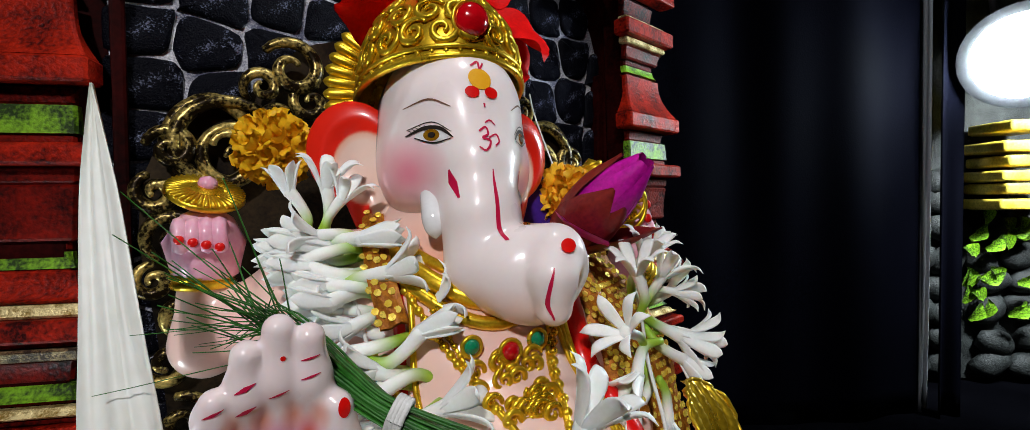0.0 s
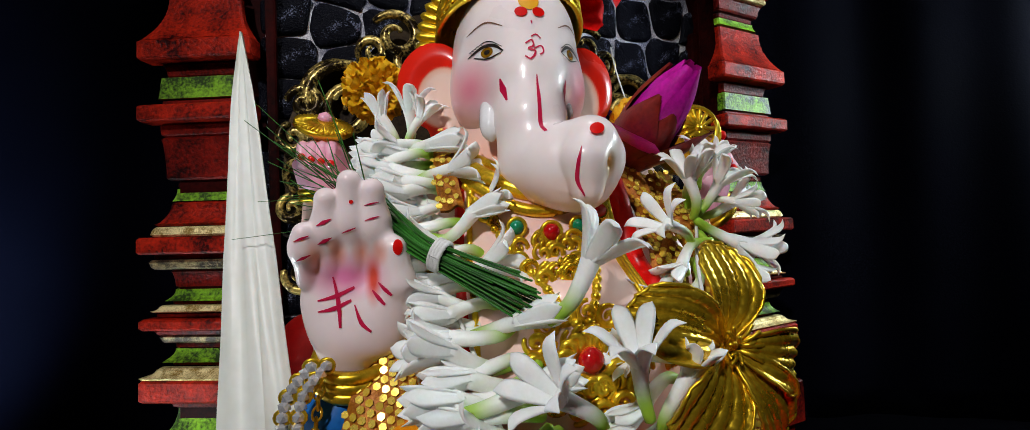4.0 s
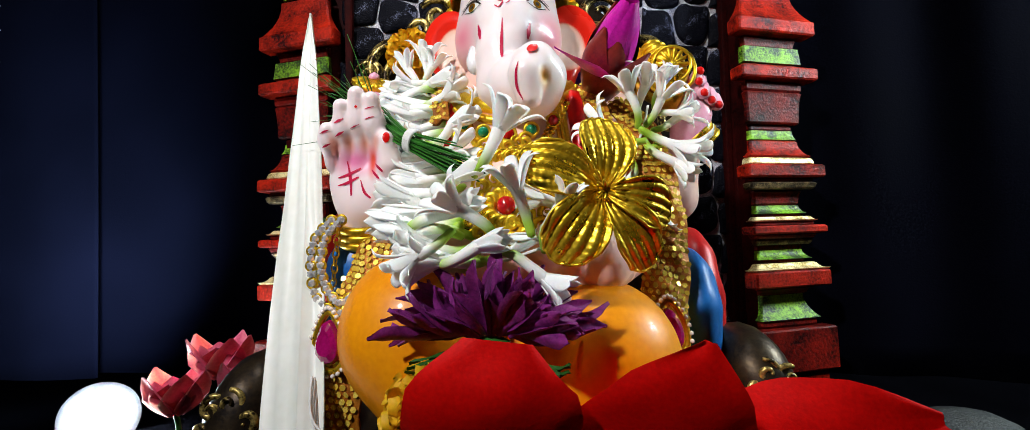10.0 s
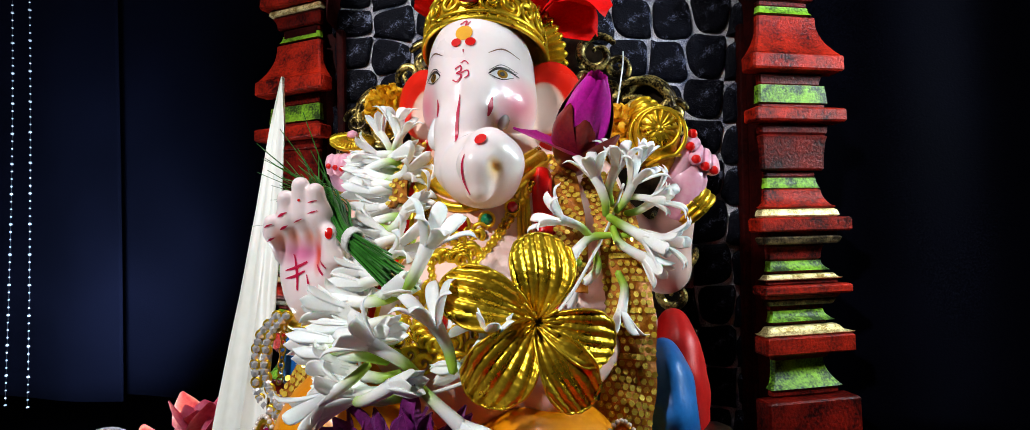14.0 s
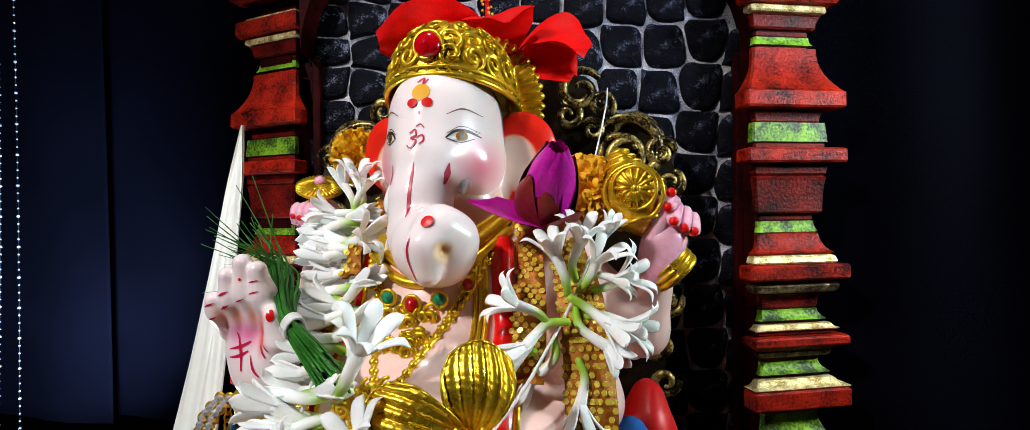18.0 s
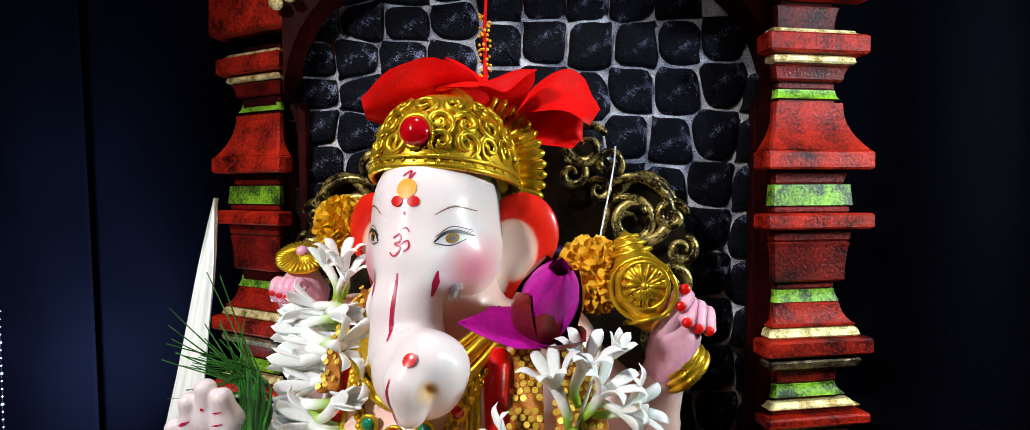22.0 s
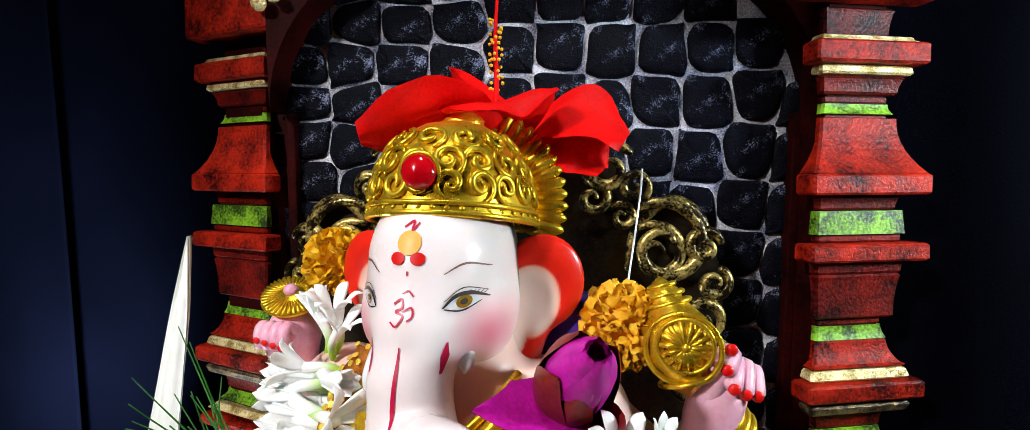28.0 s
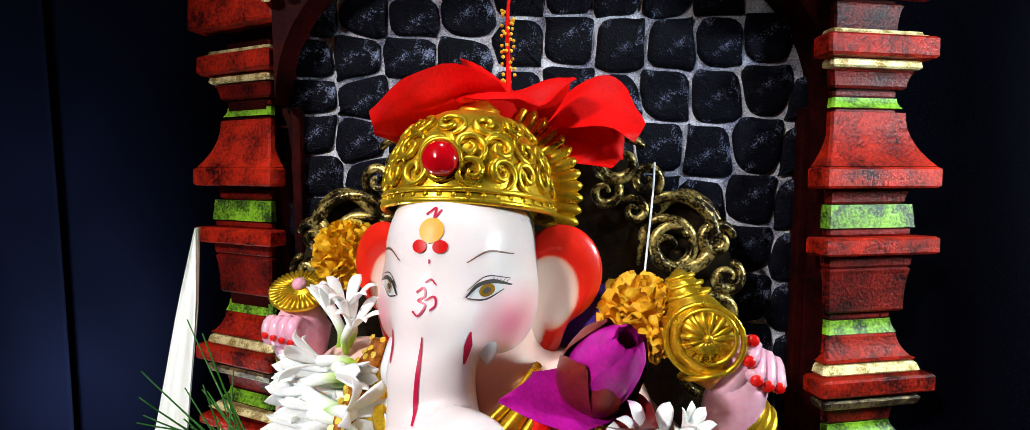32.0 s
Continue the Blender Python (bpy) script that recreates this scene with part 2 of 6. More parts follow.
def limb(X, Y, Z, a, b, ra, rb):
    """Distance to a tapered capsule."""
    d = [b[i] - a[i] for i in range(3)]
    t = np.clip(((X - a[0]) * d[0] + (Y - a[1]) * d[1] + (Z - a[2]) * d[2]) / (sum(v * v for v in d) + 1e-12), 0, 1)
    return np.sqrt((X - a[0] - t * d[0]) ** 2 + (Y - a[1] - t * d[1]) ** 2 + (Z - a[2] - t * d[2]) ** 2) - (ra + (rb - ra) * t)


def chain(X, Y, Z, rows, k=0.004):
    """Distance to a run of capsules through rows of x, y, z, radius."""
    out = None
    for p, q in zip(rows[:-1], rows[1:]):
        d = limb(X, Y, Z, p, q, p[3], q[3])
        out = d if out is None else smooth_min(out, d, k)
    return out


def skin_of(field, lo, hi, h):
    """A quad surface (surface nets) where the field is zero."""
    axes = [np.arange(l, u + h, h, dtype=np.float32) for l, u in zip(lo, hi)]
    V = field(*np.meshgrid(*axes, indexing="ij")).astype(np.float32)
    inside = V < 0
    nx, ny, nz = (s - 1 for s in V.shape)
    count = np.zeros((nx, ny, nz), np.int8)
    for i in (0, 1):
        for j in (0, 1):
            for k in (0, 1):
                count += inside[i:i + nx, j:j + ny, k:k + nz]
    cells = np.argwhere((count > 0) & (count < 8))
    index = np.full((nx, ny, nz), -1, np.int64)
    index[tuple(cells.T)] = np.arange(len(cells))
    total, hits = np.zeros((len(cells), 3)), np.zeros(len(cells))
    corner = [(i, j, k) for i in (0, 1) for j in (0, 1) for k in (0, 1)]
    for a in corner:
        for b in corner:
            if sum(abs(p - q) for p, q in zip(a, b)) == 1 and a < b:
                va = V[cells[:, 0] + a[0], cells[:, 1] + a[1], cells[:, 2] + a[2]]
                vb = V[cells[:, 0] + b[0], cells[:, 1] + b[1], cells[:, 2] + b[2]]
                cross = (va < 0) != (vb < 0)
                s = np.where(cross, va / np.where(cross, va - vb, 1), 0)
                p = np.array(a) + s[:, None] * (np.array(b) - np.array(a))
                total += p * cross[:, None]
                hits += cross
    verts = (cells + total / hits[:, None]) * h + np.array([ax[0] for ax in axes])
    faces = []
    for axis in range(3):
        o = [q for q in range(3) if q != axis]
        sl0, sl1 = [slice(None)] * 3, [slice(None)] * 3
        sl0[axis], sl1[axis] = slice(0, -1), slice(1, None)
        A, B = inside[tuple(sl0)], inside[tuple(sl1)]
        e = np.argwhere(A != B)
        e = e[(e[:, o[0]] > 0) & (e[:, o[1]] > 0) & (e[:, o[0]] < V.shape[o[0]] - 1) & (e[:, o[1]] < V.shape[o[1]] - 1)]
        quad = []
        for d0, d1 in ((-1, -1), (0, -1), (0, 0), (-1, 0)):
            c = e.copy()
            c[:, o[0]] += d0
            c[:, o[1]] += d1
            quad.append(index[tuple(c.T)])
        quad = np.stack(quad, 1)
        flip = A[tuple(e.T)] == (axis == 1)
        quad[flip] = quad[flip][:, ::-1]
        faces.append(quad)
    return verts, np.concatenate(faces)


def paint_mesh(me, colours):
    at = me.attributes.new("paint", "FLOAT_COLOR", "POINT")
    at.data.foreach_set("color", np.column_stack([colours, np.ones(len(colours))]).astype(np.float32).ravel())


# ---- table, drapes and the room round them ----
def build_setting():
    bm = bmesh.new()
    box(bm, (-1.2, -1.6, -0.06), (1.2, 0.35, -0.012), 0.004)
    tagged(part("table", bm, M_TABLE), "table top covered in plain black cloth", "table", kind="structure")
    bm = bmesh.new()
    box(bm, (-1.45, -1.85, -0.80), (1.45, 0.75, -0.76))
    tagged(part("floor", bm, M_TABLE), "dark floor of an unlit hall", "floor", kind="structure")
    for name, lo, hi in (("wall_north", (-1.45, 0.65, -0.76), (1.45, 0.75, 1.2)), ("wall_south", (-1.45, -1.85, -0.76), (1.45, -1.75, 1.2)),
                         ("wall_west", (-1.45, -1.75, -0.76), (-1.35, 0.65, 1.2)), ("wall_east", (1.35, -1.75, -0.76), (1.45, 0.65, 1.2)),
                         ("ceiling", (-1.45, -1.85, 1.2), (1.45, 0.75, 1.3))):
        bm = bmesh.new()
        box(bm, lo, hi)
        tagged(part(name, bm, M_TABLE), "dark wall of an unlit hall", "wall", kind="structure")


def drape(name, x0, x1, y0, y1, z0, z1, folds, depth, label, seed):
    """A hanging cloth sheet between two places in the plan, with soft upright folds."""
    rng = np.random.default_rng(seed)
    nu, nv = 140, 40
    ph = rng.uniform(0, 6.28, 4)
    verts, faces = [], []
    ln = math.hypot(x1 - x0, y1 - y0)
    nx, ny = -(y1 - y0) / ln, (x1 - x0) / ln
    for j in range(nv + 1):
        v = j / nv
        for i in range(nu + 1):
            u = i / nu
            w = (math.sin(u * folds * 6.28 + ph[0] + 0.5 * math.sin(v * 3 + ph[1])) + 0.45 * math.sin(u * folds * 15.1 + ph[2] + v)
                 + 0.25 * math.sin(v * 7 + u * 9 + ph[3])) * depth * (0.55 + 0.45 * (1 - v))
            verts.append((x0 + (x1 - x0) * u + nx * w, y0 + (y1 - y0) * u + ny * w, z0 + (z1 - z0) * v))
    for j in range(nv):
        for i in range(nu):
            a = j * (nu + 1) + i
            faces.append((a, a + 1, a + nu + 2, a + nu + 1))
    me = mesh_from(name, verts, faces)
    me.materials.append(M_CLOTH)
    ob = tagged(new(name, me), label, "curtain", kind="structure")
    solid = ob.modifiers.new("thickness", "SOLIDIFY")
    solid.thickness = 0.0015
    return ob


build_setting()
drape("drape_west", -1.00, -0.412, 0.094, 0.080, -0.012, 1.0, 1.8, 0.004, "dark navy cloth backdrop hanging beside the shrine", 3)
drape("drape_shrine", -0.56, -0.20, 0.104, 0.088, -0.012, 1.0, 1.1, 0.004, "dark navy cloth backdrop tucked behind the pillar", 4)
drape("drape_north", -0.32, 0.36, 0.13, 0.13, -0.012, 1.0, 2.0, 0.006, "dark cloth hanging behind the stone panel", 5)
drape("drape_east", 0.22, 0.523, 0.085, -0.008, -0.012, 1.0, 1.6, 0.006, "black cloth backdrop hanging beside the pillar", 7)

# ---- pillars: each moulding is z from, z to, half width below, half width above, paint ----
MOULDINGS = [
    (-0.0120, 0.0060, 0.0300, 0.0300, "red"), (0.0065, 0.0385, 0.0355, 0.0355, "rust"), (0.0390, 0.0445, 0.0260, 0.0260, "rust"),
    (0.0447, 0.0625, 0.0280, 0.0200, "green"), (0.0630, 0.0685, 0.0220, 0.0260, "rust"), (0.0690, 0.0812, 0.0345, 0.0345, "red"),
    (0.0815, 0.0870, 0.0345, 0.0280, "gilt"), (0.0874, 0.0898, 0.0220, 0.0220, "rust"), (0.0900, 0.0970, 0.0260, 0.0210, "green"),
    (0.0974, 0.1006, 0.0210, 0.0210, "rust"), (0.1010, 0.1055, 0.0260, 0.0270, "dark_gilt"), (0.1058, 0.1090, 0.0280, 0.0290, "rust"),
    (0.1093, 0.1155, 0.0345, 0.0345, "red"), (0.1158, 0.1186, 0.0280, 0.0280, "rust"), (0.1190, 0.1226, 0.0305, 0.0270, "gilt"),
    (0.1229, 0.1247, 0.0220, 0.0220, "rust"), (0.1250, 0.1315, 0.0250, 0.0210, "green"), (0.1320, 0.1430, 0.0210, 0.0230, "rust"),
    (0.1435, 0.1490, 0.0300, 0.0310, "dark_gilt"), (0.1494, 0.1520, 0.0290, 0.0290, "rust"), (0.1523, 0.1620, 0.0355, 0.0355, "red"),
    (0.1623, 0.1680, 0.0305, 0.0295, "gilt"), (0.1684, 0.1828, 0.0290, 0.0225, "red"), (0.1831, 0.1905, 0.0225, 0.0205, "green"),
    (0.1908, 0.1952, 0.0200, 0.0200, "rust"), (0.1955, 0.2205, 0.0245, 0.0265, "rust"), (0.2208, 0.2282, 0.0265, 0.0270, "rust"),
    (0.2285, 0.2380, 0.0355, 0.0355, "red"), (0.2383, 0.2425, 0.0260, 0.0260, "rust"), (0.2428, 0.2555, 0.0275, 0.0265, "green"),
    (0.2559, 0.2640, 0.0240, 0.0260, "rust"), (0.2644, 0.2757, 0.0355, 0.0355, "red"), (0.2760, 0.3060, 0.0340, 0.0235, "cove"),
    (0.3063, 0.3082, 0.0200, 0.0200, "rust"), (0.3085, 0.3142, 0.0225, 0.0205, "green"), (0.3145, 0.3187, 0.0200, 0.0200, "rust"),
    (0.3190, 0.3285, 0.0235, 0.0260, "rust"), (0.3290, 0.3338, 0.0285, 0.0280, "gilt"), (0.3342, 0.3457, 0.0335, 0.0335, "red"),
    (0.3460, 0.3494, 0.0300, 0.0280, "gilt"), (0.3498, 0.3660, 0.0200, 0.0220, "rust"),
]
PAINTS = {"red": M_RED, "rust": M_RUST, "green": M_GREEN, "gilt": M_GILT, "dark_gilt": M_GILT_DARK, "cove": M_RED}
NAMES = {"red": "red_slab", "rust": "red_moulding", "green": "green_band", "gilt": "gold_band", "dark_gilt": "dark_gold_band", "cove": "cove"}


def moulding(z0, z1, a, b, sort):
    """One course of a square pillar: a straight or hollow profile, swept round three sides, with softened edges."""
    bm = bmesh.new()
    rows = []
    steps = 1 if abs(a - b) < 0.0015 else 7
    for i in range(steps + 1):
        t = i / steps
        bend = t if steps == 1 else (1 - (1 - t) ** 2.2 if a > b else t ** 2.2)
        rows.append((z0 + (z1 - z0) * t, a + (b - a) * bend))
    e = min(0.0012, (z1 - z0) * 0.22)
    if sort in ("red", "gilt", "dark_gilt", "rust"):
        rows = [(z0, rows[0][1] - e), (z0 + e, rows[0][1])] + rows[1:-1] + [(z1 - e, rows[-1][1]), (z1, rows[-1][1] - e)]
    rings = []
    for z, w in rows:
        c = min(0.0012, w * 0.2)
        f = 0.95 * (0.0325 - w)
        g = max(0.011, f + 0.004)
        ring = [(-w, g), (-w, f + c), (-w + c, f), (w - c, f), (w, f + c), (w, g)]
        rings.append([bm.verts.new((x, y, z)) for x, y in ring])
    for r, s in zip(rings, rings[1:]):
        for k in range(6):
            bm.faces.new((r[k], r[(k + 1) % 6], s[(k + 1) % 6], s[k]))
    bm.faces.new(rings[0][::-1])
    bm.faces.new(rings[-1])
    return bm


def build_pillar(x, y, turn, narrow, cap, label):
    top = thing("pillar", label, "pillar", (x, y, 0.0), "shrine pillars")
    top.rotation_euler = (radians(-2.0), 0, radians(turn))
    for z0, z1, a, b, sort in MOULDINGS:
        part(NAMES[sort], moulding(z0, z1, a * narrow, b * narrow, sort), PAINTS[sort], top, smooth=False)
    bm = bmesh.new()
    box(bm, (-0.0185 * narrow, 0.0122, -0.012), (0.0185 * narrow, 0.032, 0.43), 0.001)
    part("pilaster", bm, M_FRAME, top, "dark red board behind the mouldings", smooth=False)
    inner = -1 if x > 0 else 1
    x0, x1 = sorted((-0.034 * inner, 0.040 * inner))
    bm = bmesh.new()
    box(bm, (x0, -0.003, cap), (x1, 0.0105, cap + 0.040), 0.002, 2)
    box(bm, (x0 + 0.006, 0.000, cap + 0.040), (x1 - 0.006, 0.0105, cap + 0.062), 0.002, 2)
    part("capital", bm, M_RED, top, "red painted capital block", smooth=False)
    line = [(inner * (0.043 + 0.0085 * (1 - 0.75 * t) * math.cos(5.5 * t)), -0.007 - 0.002 * t, cap + 0.012 + 0.0085 * (1 - 0.75 * t) * math.sin(5.5 * t)) for t in np.linspace(0, 1.6, 30)]
    part("scroll_end", tube("scroll_end", line, np.linspace(0.0035, 0.002, 30), 8), M_GILT, top, "gold scroll end of the capital")
    return top


build_pillar(0.2033, 0.0082, 18.9, 1.0, 0.367, "square red pillar with green and gold mouldings")
build_pillar(-0.1740, -0.0151, -14.0, 0.95, 0.3605, "square red pillar with green and gold mouldings")


# ---- stone panel and its frame ----
def clip_cell(poly, a, b):
    """The part of a convex outline that lies nearer to a than to b."""
    nx, nz = b[0] - a[0], b[1] - a[1]
    lim = (b[0] ** 2 + b[1] ** 2 - a[0] ** 2 - a[1] ** 2) / 2
    out = []
    for p, q in zip(poly, poly[1:] + poly[:1]):
        dp, dq = p[0] * nx + p[1] * nz - lim, q[0] * nx + q[1] * nz - lim
        if dp <= 0:
            out.append(p)
        if dp * dq < 0:
            t = dp / (dp - dq)
            out.append((p[0] + t * (q[0] - p[0]), p[1] + t * (q[1] - p[1])))
    return out


def rounded(poly, rounds=2):
    for _ in range(rounds):
        poly = [r for p, q in zip(poly, poly[1:] + poly[:1])
                for r in ((0.81 * p[0] + 0.19 * q[0], 0.81 * p[1] + 0.19 * q[1]), (0.19 * p[0] + 0.81 * q[0], 0.19 * p[1] + 0.81 * q[1]))]
    return poly


def build_panel():
    back = thing("cobblestone_arch", "arched black cobblestone backdrop with pale mortar joints", "backdrop", (0.011, 0.0335, 0.0))
    back.rotation_euler = (0, 0, radians(9.4))
    rng = random.Random(11)
    x0, x1, z0, z1, crown = -0.150, 0.168, -0.012, 0.402, 0.090
    bm = bmesh.new()
    outline = [(x0, z0), (x1, z0), (x1, z1 - crown)]
    for i in range(1, 13):
        a = i / 12 * math.pi / 2
        outline.append((x1 - crown + crown * math.cos(a), z1 - crown + crown * math.sin(a)))
    for i in range(0, 13):
        a = math.pi / 2 + i / 12 * math.pi / 2
        outline.append((x0 + crown + crown * math.cos(a), z1 - crown + crown * math.sin(a)))
    front = [bm.verts.new((x, 0.0, z)) for x, z in outline]
    rear = [bm.verts.new((x, 0.012, z)) for x, z in outline]
    bm.faces.new(front)
    bm.faces.new(rear[::-1])
    n = len(outline)
    for k in range(n):
        bm.faces.new((front[k], rear[k], rear[(k + 1) % n], front[(k + 1) % n]))
    part("mortar", bm, M_GROUT, back, "rough pale mortar bed", smooth=False)

    def inside(x, z, m):
        lim = z1 - crown
        if not (x0 + m < x < x1 - m and z > z0 + 0.004):
            return False
        if z <= lim:
            return True
        return z < z1 - m and math.hypot(max(0, x - (x1 - crown), (x0 + crown) - x), z - lim) < crown - m

    seeds = []
    z, row = z0 + 0.012, 0
    while z < z1 + 0.03:
        x = x0 - 0.02 + rng.uniform(-0.004, 0.004)
        while x < -0.030:
            seeds.append((x + rng.uniform(-0.0040, 0.0040), z + rng.uniform(-0.0020, 0.0020)))
            x += 0.0315
        z += 0.0245
        row += 1
    x, col = -0.014, 0
    while x < x1 + 0.03:
        z = z0 + 0.006 + rng.uniform(-0.004, 0.004)
        while z < z1 + 0.03:
            seeds.append((x + rng.uniform(-0.0016, 0.0016) + 0.005 * math.sin(z * 22), z + rng.uniform(-0.0028, 0.0028)))
            z += 0.0325
        x += 0.0305
        col += 1
    for i, a in enumerate(seeds):
        if not inside(*a, -0.007):
            continue
        near_by = sorted((b for b in seeds if b != a), key=lambda b: (b[0] - a[0]) ** 2 + (b[1] - a[1]) ** 2)[:14]
        cell = [(a[0] - 0.03, a[1] - 0.03), (a[0] + 0.03, a[1] - 0.03), (a[0] + 0.03, a[1] + 0.03), (a[0] - 0.03, a[1] + 0.03)]
        for b in near_by:
            cell = clip_cell(cell, a, b)
        cx, cz = sum(p[0] for p in cell) / len(cell), sum(p[1] for p in cell) / len(cell)
        edge = rounded([(p[0] - cx, p[1] - cz) for p in cell])
        b = bmesh.new()
        rings = []
        size = max(math.hypot(*p) for p in edge)
        joint = rng.uniform(0.0007, 0.0016)
        for inset, y in ((joint - 0.0002, 0.0010), (joint, -0.0014), (joint + 0.0008, -0.0026), (joint + 0.0030, -0.0033), (joint + 0.0080, -0.0036)):
            ring = []
            for k, p in enumerate(edge):
                far = math.hypot(*p)
                wob = 1 + 0.035 * math.sin(5.1 * k / len(edge) * 6.28 + i)
                f = max(far * wob - inset * far / (0.75 * far + 0.25 * size), 0.001) / far
                ring.append(b.verts.new((p[0] * f, y + 0.0007 * math.sin(k * 1.7 + i), p[1] * f)))
            rings.append(ring)
        m = len(edge)
        for p, q in zip(rings, rings[1:]):
            for k in range(m):
                b.faces.new((p[k], p[(k + 1) % m], q[(k + 1) % m], q[k]))
        b.faces.new(rings[-1])
        part("cobble", to_mesh("cobble", b, M_STONE), None, back, at=pose(cx, 0, cz))
    return back


def build_frame():
    top = thing("panel_frame", "dark red wooden frame round the stone panel", "frame", (0.011, 0.0335, 0.0))
    top.rotation_euler = (0, 0, radians(9.4))
    x0, x1, z1, crown = -0.150, 0.168, 0.402, 0.090
    for lo, hi in (((x1 - 0.001, -0.012, -0.012), (x1 + 0.020, 0.016, 0.46)), ((x0 - 0.030, 0.0045, -0.012), (x0 + 0.001, 0.016, 0.46))):
        bm = bmesh.new()
        box(bm, lo, hi, 0.002, 2)
        part("rail", bm, M_FRAME, top, smooth=False)
    # the head of the frame is cut to the arch
    arch = [(x1 - crown + crown * math.cos(a), z1 - crown + crown * math.sin(a)) for a in np.linspace(0, math.pi / 2, 13)]
    arch += [(x0 + crown + crown * math.cos(a), z1 - crown + crown * math.sin(a)) for a in np.linspace(math.pi / 2, math.pi, 13)]
    bm = bmesh.new()
    rows = []
    # front edge brought forward as an added overhang that shades the upper stones
    for y in (-0.025, 0.0155):
        rows.append([(bm.verts.new((x, y, z)), bm.verts.new((x, y, 0.46))) for x, z in arch])
    for k in range(len(arch) - 1):
        (a, b), (c, d) = rows[0][k], rows[0][k + 1]
        (e, f), (g, h) = rows[1][k], rows[1][k + 1]
        bm.faces.new((a, b, d, c))
        bm.faces.new((e, g, h, f))
        bm.faces.new((a, c, g, e))
    bmesh.ops.recalc_face_normals(bm, faces=bm.faces)
    part("arch_head", bm, M_FRAME, top, smooth=False)
    for x in (x1 - 0.004, x0 + 0.004):
        bm = bmesh.new()
        box(bm, (x - 0.003, -0.009, -0.012), (x + 0.003, 0.000, z1 - crown), 0.0015, 2)
        part("bead_moulding", bm, M_FRAME, top, smooth=False)


build_frame()
build_panel()


# ---- the statue: one mesh ----
def body_field(X, Y, Z):
    d = ball(X, Y, Z, (0.003, -0.125, 0.112), (0.050, 0.060, 0.046))            # belly
    d = smooth_min(d, ball(X, Y, Z, (0.002, -0.098, 0.160), (0.048, 0.040, 0.040)), 0.02)   # chest
    d = smooth_min(d, limb(X, Y, Z, (-0.048, -0.082, 0.180), (0.052, -0.082, 0.180), 0.020, 0.020), 0.02)
    d = smooth_min(d, limb(X, Y, Z, (0.0, -0.085, 0.185), (0.0, -0.09, 0.21), 0.026, 0.026), 0.012)
    # raised arm with the open palm
    d = smooth_min(d, chain(X, Y, Z, [(-0.055, -0.082, 0.176, 0.019), (-0.076, -0.100, 0.118, 0.0155), (-0.070, -0.138, 0.122, 0.012)], 0.006), 0.008)
    # rear arms
    d = smooth_min(d, chain(X, Y, Z, [(-0.055, -0.070, 0.178, 0.016), (-0.093, -0.058, 0.155, 0.012), (-0.093, -0.060, 0.190, 0.008)], 0.006), 0.008)
    d = smooth_min(d, chain(X, Y, Z, [(0.055, -0.072, 0.172, 0.017), (0.097, -0.062, 0.135, 0.0135), (0.106, -0.068, 0.176, 0.009)], 0.006), 0.008)
    # arm that rests in the lap
    d = smooth_min(d, chain(X, Y, Z, [(0.056, -0.085, 0.170, 0.017), (0.070, -0.115, 0.115, 0.015), (0.040, -0.165, 0.102, 0.013)], 0.006), 0.008)
    return d


def legs_field(X, Y, Z):
    d = chain(X, Y, Z, [(-0.026, -0.110, 0.060, 0.034), (-0.036, -0.165, 0.074, 0.033), (-0.010, -0.180, 0.026, 0.022)], 0.012)
    d = smooth_min(d, chain(X, Y, Z, [(0.030, -0.110, 0.055, 0.034), (0.036, -0.163, 0.060, 0.033), (0.016, -0.180, 0.016, 0.022)], 0.012), 0.012)
    return smooth_min(d, ball(X, Y, Z, (0.0, -0.13, 0.03), (0.065, 0.06, 0.042)), 0.012)


